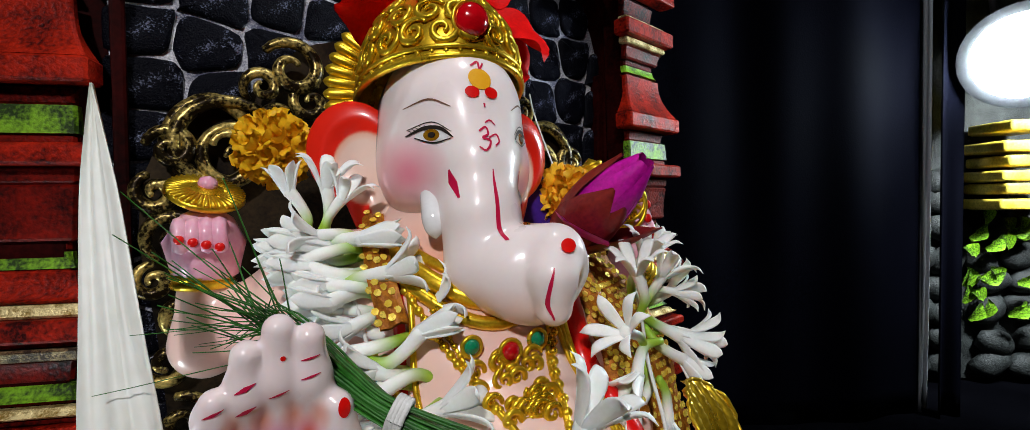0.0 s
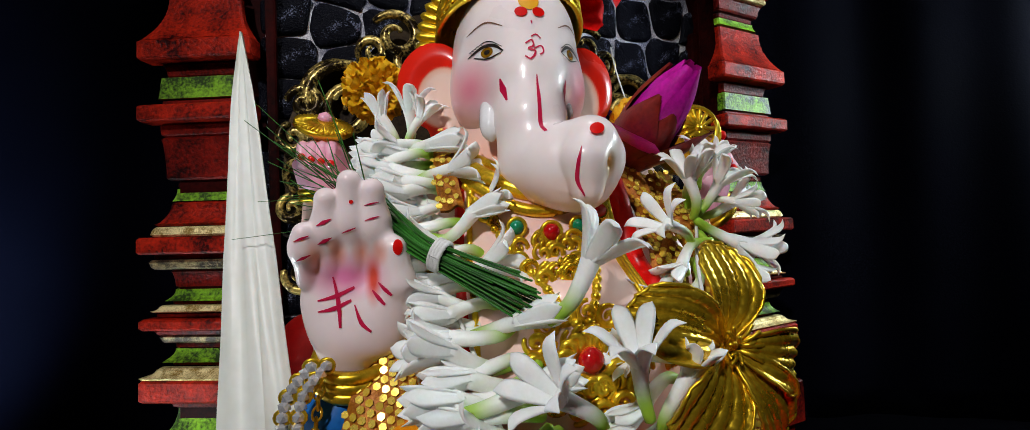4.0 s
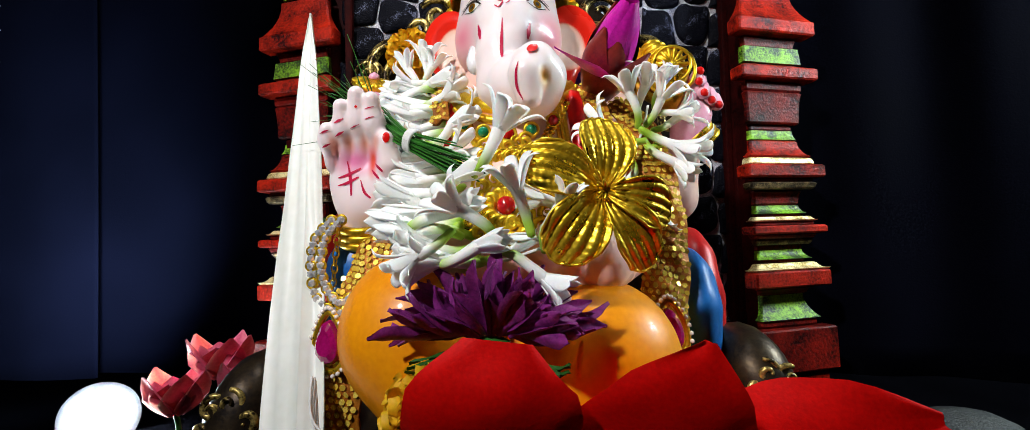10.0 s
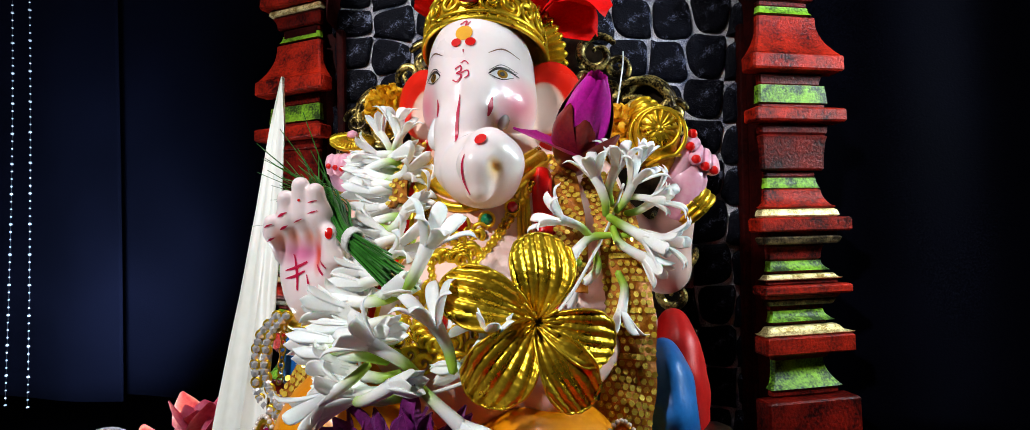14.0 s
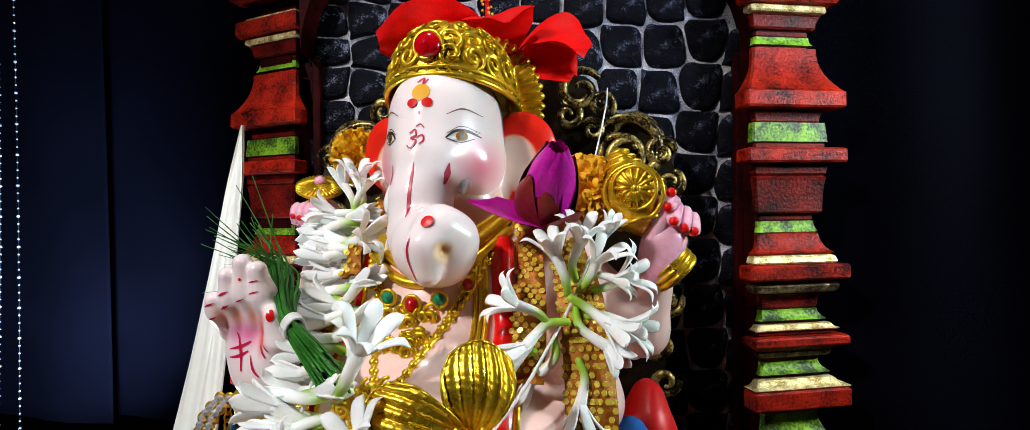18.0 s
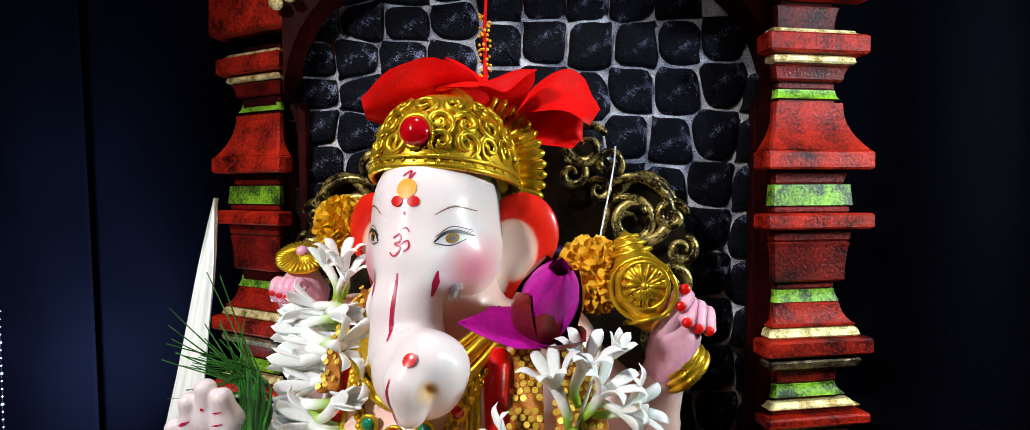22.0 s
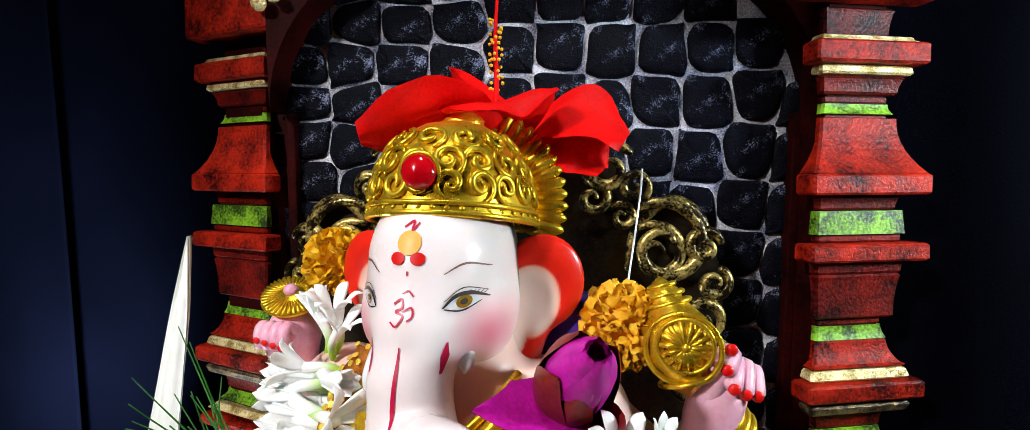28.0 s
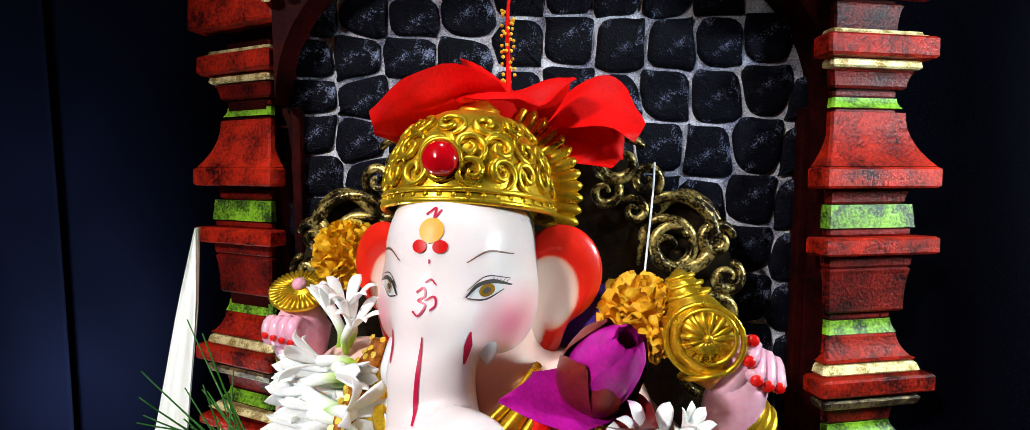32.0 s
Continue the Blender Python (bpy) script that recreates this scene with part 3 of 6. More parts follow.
def head_field(X, Y, Z):
    d = ball(X, Y, Z, (-0.001, -0.087, 0.240), (0.0285, 0.040, 0.037))
    d = smooth_min(d, ball(X, Y, Z, (-0.017, -0.098, 0.221), (0.013, 0.020, 0.016)), 0.012)
    d = smooth_min(d, ball(X, Y, Z, (0.015, -0.098, 0.221), (0.013, 0.020, 0.016)), 0.012)
    t = chain(X, Y, Z, [(-0.001, -0.108, 0.245, 0.018), (-0.001, -0.121, 0.224, 0.0138), (-0.002, -0.127, 0.206, 0.0130),
                        (-0.0005, -0.130, 0.190, 0.0138), (0.0045, -0.136, 0.1850, 0.0126), (0.0130, -0.1410, 0.1830, 0.0114)], 0.006)
    t = smooth_min(t, chain(X, Y, Z, [(0.0130, -0.1410, 0.1830, 0.0114), (0.0175, -0.1455, 0.1892, 0.0102), (0.0145, -0.1505, 0.1938, 0.0098)], 0.004), 0.004)
    t = smooth_min(t, ball(X, Y, Z, (0.0095, -0.1440, 0.1862), (0.0172, 0.0118, 0.0165)), 0.004)
    t = smooth_min(t, chain(X, Y, Z, [(0.0140, -0.1520, 0.1928, 0.0094), (0.0108, -0.1555, 0.1872, 0.0080), (0.0110, -0.1555, 0.1775, 0.0060)], 0.004), 0.0012)
    d = smooth_min(d, t, 0.010)
    d = smooth_min(d, chain(X, Y, Z, [(-0.012, -0.108, 0.216, 0.007), (-0.014, -0.116, 0.212, 0.005)], 0.004), 0.004)
    dimple = ball(X, Y, Z, (0.0182, -0.1590, 0.1860), (0.0013, 0.0030, 0.0019))
    return -smooth_min(-d, dimple, 0.003)


def ear_field(s):
    def field(X, Y, Z):
        U = (X + 0.001) * s
        d = ball(U, Y - 0.40 * (U - 0.03), Z, (0.0375, -0.083, 0.2315), (0.0170, 0.0045, 0.0200))
        d = smooth_min(d, ball(U, Y - 0.40 * (U - 0.03), Z, (0.0300, -0.086, 0.211), (0.0090, 0.004, 0.0165)), 0.007)
        rim = ball(U, Y - 0.40 * (U - 0.03) + 0.006, Z, (0.0362, -0.083, 0.2285), (0.0120, 0.006, 0.0150))
        rim = smooth_min(rim, ball(U, Y - 0.40 * (U - 0.03) + 0.006, Z, (0.0300, -0.086, 0.212), (0.0045, 0.005, 0.0095)), 0.006)
        return -smooth_min(-d, rim, 0.003)
    return field


def palm_field(X, Y, Z):
    d = ball(X, Y, Z, (-0.0678, -0.1465, 0.1425), (0.0170, 0.0088, 0.0190))
    for x0, x1, z1, r in ((-0.0812, -0.0806, 0.1690, 0.0037), (-0.0745, -0.0738, 0.1795, 0.0042), (-0.0672, -0.0668, 0.1850, 0.0044), (-0.0599, -0.0600, 0.1822, 0.0043)):
        d = smooth_min(d, chain(X, Y, Z, [(x0, -0.1500, 0.150, r * 1.05), (0.5 * (x0 + x1), -0.1560, 0.5 * (0.152 + z1), r * 1.05), (x1, -0.1590, z1 - r, r * 0.86)], 0.005), 0.0014)
    d = smooth_min(d, chain(X, Y, Z, [(-0.0585, -0.1500, 0.137, 0.0066), (-0.0530, -0.1560, 0.149, 0.0054), (-0.0535, -0.1585, 0.1595, 0.0040)], 0.002), 0.004)
    d = smooth_min(d, ball(X, Y, Z, (-0.0590, -0.1510, 0.136), (0.009, 0.006, 0.012)), 0.005)
    return smooth_min(d, limb(X, Y, Z, (-0.0695, -0.1430, 0.131), (-0.0695, -0.139, 0.122), 0.0118, 0.0115), 0.006)


def mix(a, b, f):
    f = np.clip(f, 0, 1)[:, None]
    return a * (1 - f) + np.array(b) * f


def near(p, c, r, soft):
    return 1 - (np.sqrt((((p - np.array(c)) / np.array(r)) ** 2).sum(1)) - 1) / soft


SKIN, PINK, SCARLET = (0.92, 0.62, 0.54), (0.86, 0.16, 0.26), (0.80, 0.020, 0.008)


def paint_body(p):
    c = np.tile(np.array(SKIN), (len(p), 1))
    # warm orange shade of the neck and chest, mixed into the skin colour
    return mix(c, (0.84, 0.40, 0.26), near(p, (0, -0.115, 0.185), (0.03, 0.03, 0.012), 0.8) * 0.6)


def paint_head(p):
    c = np.tile(np.array((0.95, 0.83, 0.81)), (len(p), 1))
    for s in (-1, 1):
        c = mix(c, PINK, near(p, (-0.001 + s * 0.0225, -0.108, 0.221), (0.0035, 0.010, 0.0045), 2.6) * 0.75)
    # orange shade under the trunk, put into the paint
    c = mix(c, (0.85, 0.40, 0.24), near(p, (0, -0.118, 0.176), (0.02, 0.02, 0.004), 1.6) * 0.5)
    c = mix(c, (0.92, 0.55, 0.18), near(p, (0.0178, -0.154, 0.1855), (0.0018, 0.006, 0.003), 1.2) * 0.8)
    back = np.clip((p[:, 1] + 0.091) / 0.003, 0, 1) * np.clip((p[:, 2] - 0.228) / 0.003, 0, 1)
    return mix(c, (0.03, 0.03, 0.035), back)


def paint_ear(s):
    def paint(p):
        u = (p[:, 0] + 0.001) * s
        upper = np.sqrt(((u - 0.0335) / 0.0118) ** 2 + ((p[:, 2] - 0.2245) / 0.0150) ** 2)
        lower = np.sqrt(((u - 0.0285) / 0.0040) ** 2 + ((p[:, 2] - 0.213) / 0.0100) ** 2)
        e = np.minimum(upper, lower)
        c = np.tile(np.array((0.86, 0.62, 0.52)), (len(p), 1))
        c = mix(c, (0.85, 0.30, 0.14), (e - 0.75) / 0.25 * 0.7)
        return mix(c, SCARLET, (e - 0.93) / 0.07)
    return paint


def paint_palm(p):
    c = np.tile(np.array((0.95, 0.80, 0.79)), (len(p), 1))
    c = mix(c, (0.86, 0.25, 0.46), near(p, (-0.069, -0.156, 0.151), (0.007, 0.02, 0.004), 1.2) * 0.65)
    for x in (-0.0774, -0.0709, -0.0639, -0.0580):
        c = mix(c, (0.90, 0.30, 0.16), near(p, (x, -0.155, 0.1585), (0.0014, 0.006, 0.0022), 1.4) * 0.55)
    return mix(c, (0.80, 0.10, 0.06), near(p, (-0.0605, -0.155, 0.1500), (0.0016, 0.006, 0.0050), 1.0) * 0.7)


class Statue:
    """Collects the pieces of the one statue mesh: vertices, faces, paint and material slots."""

    def __init__(self):
        self.v, self.f, self.c, self.m, self.slots, self.n = [], [], [], [], [], 0

    def add(self, verts, faces, material, colour=None):
        verts = np.asarray(verts, float)
        if material not in self.slots:
            self.slots.append(material)
        slot = self.slots.index(material)
        self.v.append(verts)
        for q in faces:
            self.f.append(tuple(int(i) + self.n for i in q))
            self.m.append(slot)
        self.c.append(np.ones((len(verts), 3)) if colour is None else colour)
        self.n += len(verts)

    def solid(self, field, lo, hi, h, material, paint=None):
        v, f = skin_of(field, lo, hi, h)
        self.add(v, f, material, None if paint is None else paint(v))

    def build(self, name):
        me = mesh_from(name, np.vstack(self.v), self.f)
        for m in self.slots:
            me.materials.append(m)
        me.polygons.foreach_set("material_index", self.m)
        paint_mesh(me, np.vstack(self.c))
        me.update()
        return new(name, me)


def front_of(field, x, z, y0=-0.20, y1=-0.06):
    """How far forward the field's surface lies at places x, z."""
    x, z = np.asarray(x, float), np.asarray(z, float)
    y = np.full(x.shape, y0)
    for _ in range(60):
        y = np.minimum(y + np.maximum(field(x, y, z), 0) * 0.8, y1)
    return y


def stroke(st, field, points, width, material, lift=0.0002, y0=-0.20, steps=6):
    """A painted brush line that lies on the field's front: width may taper by a list."""
    p = spline([(x, 0, z) for x, z in points], steps)
    n = len(p)
    w = np.interp(np.linspace(0, 1, n), np.linspace(0, 1, len(width)), width)
    t = np.gradient(p, axis=0)
    t /= np.linalg.norm(t, axis=1)[:, None] + 1e-12
    side = np.column_stack([-t[:, 2], np.zeros(n), t[:, 0]])
    verts = []
    for s in (-0.5, 0.0, 0.5):
        q = p + side * (s * w)[:, None]
        verts.append(np.column_stack([q[:, 0], front_of(field, q[:, 0], q[:, 2], y0) - lift, q[:, 2]]))
    v = np.vstack(verts)
    faces = []
    for r in range(2):
        for i in range(n - 1):
            faces.append((r * n + i, r * n + i + 1, (r + 1) * n + i + 1, (r + 1) * n + i))
    st.add(v, faces, material)


def spot(st, field, x, z, rx, rz, material, lift=0.0003, y0=-0.20, turn=0.0):
    a = np.linspace(0, 2 * np.pi, 18, endpoint=False)
    ct, sn = math.cos(turn), math.sin(turn)
    px, pz = [x], [z]
    for k in (0.5, 1.0):
        dx, dz = k * rx * np.cos(a), k * rz * np.sin(a)
        px.extend(x + dx * ct - dz * sn)
        pz.extend(z + dx * sn + dz * ct)
    px, pz = np.array(px), np.array(pz)
    v = np.column_stack([px, front_of(field, px, pz, y0) - lift, pz])
    faces = [(0, 1 + k, 1 + (k + 1) % 18) for k in range(18)]
    faces += [(1 + k, 19 + k, 19 + (k + 1) % 18, 1 + (k + 1) % 18) for k in range(18)]
    st.add(v, faces, material)


M_TILAK = mat("scarlet_enamel_paint", (0.66, 0.004, 0.003), (0.80, 0.008, 0.005), 0.3, bump=0.0, coat=0.3)
M_CRIMSON = mat("crimson_brush_paint", (0.50, 0.005, 0.045), (0.62, 0.012, 0.07), 0.35, bump=0.0)
M_TURMERIC = mat("turmeric_orange_paint", (0.85, 0.38, 0.01), (0.9, 0.46, 0.02), 0.4, bump=0.0)
M_INK = mat("black_ink_paint", (0.02, 0.015, 0.012), (0.035, 0.025, 0.02), 0.3, bump=0.0)
M_BROW = mat("brown_brow_paint", (0.14, 0.06, 0.035), (0.22, 0.10, 0.06), 0.4, bump=0.0)
M_IRIS = mat("amber_iris_paint", (0.20, 0.08, 0.004), (0.42, 0.22, 0.010), 0.15, bump=0.0, coat=0.6)
M_WHITE = mat("white_enamel_paint", (0.80, 0.80, 0.80), (0.86, 0.86, 0.86), 0.22, bump=0.0, coat=0.4)
M_RUBY = mat("red_glass_gem", (0.38, 0.001, 0.003), (0.58, 0.002, 0.008), 0.06, bump=0.0, coat=1.0)
M_EMERALD = mat("green_glass_gem", (0.003, 0.14, 0.06), (0.006, 0.25, 0.11), 0.06, bump=0.0, coat=1.0)
M_PINKSKIN = mat("pink_plaster_skin", (0.86, 0.34, 0.50), (0.92, 0.56, 0.64), 0.32, scale=60, fine=500, bump=0.03, coat=0.3, sub=0.1)


def gem(st, c, r, material, flat=0.6):
    a = np.linspace(0, np.pi, 7)
    v, f = [], []
    for i, u in enumerate(a):
        for k in range(14):
            w = 2 * np.pi * k / 14
            v.append((c[0] + r * math.sin(u) * math.cos(w), c[1] - r * flat * math.cos(u), c[2] + r * math.sin(u) * math.sin(w)))
    for i in range(6):
        for k in range(14):
            p, q = i * 14 + k, i * 14 + (k + 1) % 14
            f.append((p, q, q + 14, p + 14))
    st.add(v, f, material)


def curl(st, place, u, v, w, size, turn, material, thick=0.0013, way=1, loops=1.35):
    """A raised scroll on a surface with axes u and v and outward w."""
    pts, rad = [], []
    for i in range(22):
        t = i / 21
        a = turn + way * t * loops * 2 * math.pi
        r = size * (1 - 0.82 * t)
        pts.append(np.array(place) + np.array(u) * r * math.cos(a) + np.array(v) * r * math.sin(a) + np.array(w) * (0.0005 + 0.0008 * t))
        rad.append(thick * (0.6 + 0.6 * math.sin(math.pi * min(1, t * 1.1))))
    st.add(*tube_data(pts, rad, 6, True), material)


def build_crown(st):
    """A rounded gold cap with a rim that dips behind, scrolls in relief, a ruby and a fluted halo."""
    cx, cy = -0.001, -0.076
    v, f = [], []
    rows, sides = 16, 64
    for i in range(rows + 1):
        t = i / rows
        for k in range(sides):
            a = 2 * math.pi * k / sides
            front = -math.sin(a)
            base = 0.2535 + 0.0085 * max(front, -0.8)
            z = base + (0.2985 - base) * t
            r = math.sqrt(max(1 - t ** 2.3, 0))
            rim = 1.035 if i == 0 else (1.05 if i == 1 else 1.0)
            v.append((cx + 0.0335 * r * rim * math.cos(a), cy + 0.0425 * r * rim * math.sin(a), z))
    for i in range(rows):
        for k in range(sides):
            p, q = i * sides + k, i * sides + (k + 1) % sides
            f.append((p, q, q + sides, p + sides))
    st.add(v, f, M_GOLD)

    def at(a, t, out=0.0):
        front = -math.sin(a)
        base = 0.2535 + 0.0085 * max(front, -0.8)
        r = math.sqrt(max(1 - t ** 2.3, 0)) * (1 + out)
        return np.array((cx + 0.0335 * r * math.cos(a), cy + 0.0425 * r * math.sin(a), base + (0.2985 - base) * t))

    for t, thick in ((0.03, 0.0014), (0.13, 0.0010)):
        ring = [at(2 * math.pi * k / 60, t, 0.03) for k in range(61)]
        st.add(*tube_data(ring, thick, 6, False), M_GOLD)
    rng = random.Random(4)
    for j, t in enumerate((0.30, 0.52, 0.74)):
        n = (20, 17, 12)[j]
        for k in range(n):
            a = 2 * math.pi * (k + 0.5 * (j % 2)) / n
            p = at(a, t, -0.006)
            e = (at(a + 0.02, t) - at(a - 0.02, t))
            e /= np.linalg.norm(e)
            g = (at(a, t + 0.02) - at(a, t - 0.02))
            g /= np.linalg.norm(g)
            curl(st, p, e, g, np.cross(e, g), (0.0062, 0.0064, 0.0062)[j], rng.uniform(0, 6.28), M_GOLD, 0.0012, 1 if k % 2 else -1)
    for k in range(44):
        a = 2 * math.pi * k / 44
        gem(st, at(a, 0.08, 0.035), 0.0010, M_GOLD, 1.0)
    gem(st, at(-math.pi / 2, 0.40, 0.06), 0.0066, M_RUBY, 0.7)
    ring = [at(-math.pi / 2, 0.40, 0.05) + np.array((0.0070 * math.cos(u), 0, 0.0070 * math.sin(u))) for u in np.linspace(0, 2 * np.pi, 25)]
    st.add(*tube_data(ring, 0.0008, 6, False), M_GOLD)
    # knob on top
    st.add(*tube_data([(cx, cy + 0.012, 0.294), (cx, cy + 0.012, 0.299), (cx, cy + 0.012, 0.302)], [0.008, 0.0095, 0.006], 20), M_GOLD)
    # fluted halo behind the cap
    for k in range(31):
        a = math.radians(-25 + 230 * k / 30)
        d = np.array((math.cos(a), 0.10, math.sin(a)))
        c = np.array((cx, -0.050, 0.262))
        pts = [c + d * 0.026, c + d * 0.034, c + d * 0.0425, c + d * 0.0445]
        st.add(*tube_data(pts, [0.0022, 0.0028, 0.0030, 0.0016], 6), M_GOLD)
    ring = [np.array((cx + 0.034 * math.cos(u), -0.046, 0.262 + 0.034 * math.sin(u))) for u in np.linspace(-0.5, 3.64, 40)]
    st.add(*tube_data(ring, 0.0016, 6, True), M_GOLD)


def build_statue():
    st = Statue()
    st.solid(body_field, (-0.115, -0.195, 0.06), (0.125, -0.04, 0.235), 0.0021, M_SKIN, paint_body)
    st.solid(legs_field, (-0.095, -0.225, -0.01), (0.095, -0.06, 0.112), 0.0024, M_ORANGE)
    st.solid(head_field, (-0.036, -0.168, 0.164), (0.042, -0.040, 0.281), 0.0011, M_SKIN, paint_head)
    for s in (-1, 1):
        lo, hi = ((-0.062, -0.1, 0.180), (-0.018, -0.066, 0.252)) if s < 0 else ((0.016, -0.1, 0.180), (0.060, -0.066, 0.252))
        st.solid(ear_field(s), lo, hi, 0.0008, M_SKIN, paint_ear(s))
    st.solid(palm_field, (-0.092, -0.172, 0.106), (-0.042, -0.122, 0.188), 0.0008, M_SKIN, paint_palm)
    # face paint
    H = head_field
    for s in (-1, 1):
        x = -0.001 + s * 0.0168
        spot(st, H, x, 0.2335, 0.0046, 0.0020, M_WHITE, 0.0002)
        spot(st, H, x + s * 0.0003, 0.2337, 0.0021, 0.0021, M_IRIS, 0.0004)
        spot(st, H, x + s * 0.0003, 0.2337, 0.0010, 0.0010, M_INK, 0.0006)
        stroke(st, H, [(x - s * 0.0052, 0.2325), (x - s * 0.002, 0.2358), (x + s * 0.002, 0.2362), (x + s * 0.0070, 0.2338)], [0.0005, 0.0013, 0.0014, 0.0004], M_INK, 0.0006)
        stroke(st, H, [(x - s * 0.0048, 0.2322), (x, 0.2309), (x + s * 0.0048, 0.2330)], [0.0003, 0.0006, 0.0003], M_INK, 0.0006)
        stroke(st, H, [(x - s * 0.0050, 0.2345), (x, 0.2382), (x + s * 0.0062, 0.2362)], [0.0002, 0.0004, 0.0002], M_INK, 0.0004)
        for k in range(5):
            u = 0.001 + 0.0011 * k
            stroke(st, H, [(x + s * u, 0.2362 - 0.00025 * k), (x + s * (u + 0.0012), 0.2374 - 0.0003 * k)], [0.0003, 0.0001], M_INK, 0.0006, steps=3)
        stroke(st, H, [(x - s * 0.0055, 0.2432), (x + s * 0.0005, 0.2462), (x + s * 0.0070, 0.2440)], [0.0003, 0.0008, 0.0003], M_BROW, 0.0004)
        # tusk, red at its root
        tusk = spline([(-0.001 + s * 0.0145, -0.111, 0.2190), (-0.001 + s * 0.0158, -0.1175, 0.2125), (-0.001 + s * 0.0165, -0.1225, 0.2050), (-0.001 + s * 0.0163, -0.1240, 0.1985)], 5)
        if s > 0:
            tusk = tusk[:int(len(tusk) * 0.62)]
        st.add(*tube_data(tusk, np.interp(np.linspace(0, 1, len(tusk)), [0, 0.3, 0.7, 0.9, 1], [0.0024, 0.0040, 0.0042, 0.0032, 0.0010]) * (1 if s < 0 else 0.8), 14), M_WHITE)
        stroke(st, H, [(-0.001 + s * 0.0132, 0.2215), (-0.001 + s * 0.0124, 0.2170), (-0.001 + s * 0.0117, 0.2120)], [0.0004, 0.0020, 0.0006], M_CRIMSON, 0.0004)
    spot(st, H, -0.0015, 0.2535, 0.0042, 0.0040, M_TURMERIC, 0.0004)
    spot(st, H, -0.0050, 0.2485, 0.0025, 0.0021, M_TILAK, 0.0006)
    spot(st, H, 0.0020, 0.2485, 0.0025, 0.0021, M_TILAK, 0.0006)
    stroke(st, H, [(-0.004, 0.2585), (-0.001, 0.2605), (-0.001, 0.2575), (0.001, 0.2600)], [0.0006, 0.0008, 0.0006], M_CRIMSON, 0.0004)
    stroke(st, H, [(-0.0012, 0.2445), (-0.0012, 0.2432)], [0.0007, 0.0005], M_CRIMSON, 0.0004, steps=3)
    stroke(st, H, [(-0.0045, 0.2345), (-0.0020, 0.2360), (-0.0015, 0.2335), (-0.0035, 0.2322), (-0.0010, 0.2310), (-0.0030, 0.2278), (-0.0052, 0.2290)], [0.0006, 0.0008, 0.0006], M_CRIMSON, 0.0004)
    stroke(st, H, [(-0.0015, 0.2322), (0.0015, 0.2335), (0.0022, 0.2310), (0.0005, 0.2295)], [0.0005, 0.0007, 0.0005], M_CRIMSON, 0.0004)
    stroke(st, H, [(-0.0020, 0.2375), (0.0, 0.2385), (0.0018, 0.2368)], [0.0004, 0.0006, 0.0004], M_CRIMSON, 0.0004)
    stroke(st, H, [(-0.0013, 0.2215), (-0.0015, 0.2130), (-0.0017, 0.2030), (-0.0010, 0.1985)], [0.0004, 0.0013, 0.0016, 0.0010], M_CRIMSON, 0.0004)
    spot(st, H, 0.0132, 0.1972, 0.0026, 0.0020, M_TILAK, 0.0011, turn=0.4)
    stroke(st, H, [(0.0070, 0.1910), (0.0058, 0.186), (0.0060, 0.180), (0.0085, 0.1745)], [0.0003, 0.0010, 0.0011, 0.0004], M_CRIMSON, 0.0004)
    # palm lines
    A = palm_field
    for pts in ([(-0.073, 0.151), (-0.0715, 0.143), (-0.0710, 0.135)], [(-0.078, 0.1435), (-0.072, 0.1450), (-0.0665, 0.1475)], [(-0.078, 0.1400), (-0.073, 0.1410), (-0.0675, 0.1435)],
                [(-0.0665, 0.1420), (-0.0645, 0.1365), (-0.0615, 0.1335)], [(-0.0610, 0.1465), (-0.0570, 0.1420)], [(-0.0590, 0.1490), (-0.0548, 0.1450)]):
        stroke(st, A, pts, [0.0004, 0.0014, 0.0008], M_CRIMSON, 0.0003, steps=5)
    for x, z, d, w in ((-0.0806, 0.1635, .0008, .0008), (-0.0741, 0.1682, .001, .0012), (-0.0600, 0.1735, .0005, .0006), (-0.0806, 0.1575, .0009, .0010), (-0.0741, 0.1625, .001, .0012), (-0.0670, 0.1655, .0008, .0006), (-0.0600, 0.1690, .0006, .0006)):
        stroke(st, A, [(x - 0.0022, z - d), (x, z), (x + 0.0022, z + d)], [0.0002, w, 0.0002], M_CRIMSON, 0.0003, steps=4)
    spot(st, A, -0.0525, 0.1600, 0.0015, 0.0024, M_TILAK, 0.0003)
    spot(st, A, -0.0660, 0.1742, 0.0006, 0.0006, M_TILAK, 0.0003)
    build_crown(st)
    # bracelets, collar, conch, disc and sash
    def hoop(c, r, axis, thick, n=26):
        ax = Vector(axis).normalized()
        q = ax.to_track_quat("Z", "Y").to_matrix()
        pts = [tuple(Vector(c) + q @ Vector((r * math.cos(a), r * math.sin(a), 0))) for a in np.linspace(0, 2 * np.pi, n)]
        st.add(*tube_data(pts, thick, 8, False), M_GOLD)
    for k in range(3):
        hoop((-0.0685, -0.1425 + 0.001 * k, 0.1225 - 0.0035 * k), 0.0125, (0, -0.35, 1), 0.0022)
        hoop((0.1105 + 0.0023 * (k - 1), -0.0665, 0.1690 - 0.0026 * (k - 1)), 0.0125, (-0.66, -0.1, 0.75), 0.0021)
        hoop((-0.093, -0.060, 0.186 - 0.0032 * k), 0.0098, (0, 0, 1), 0.0018)
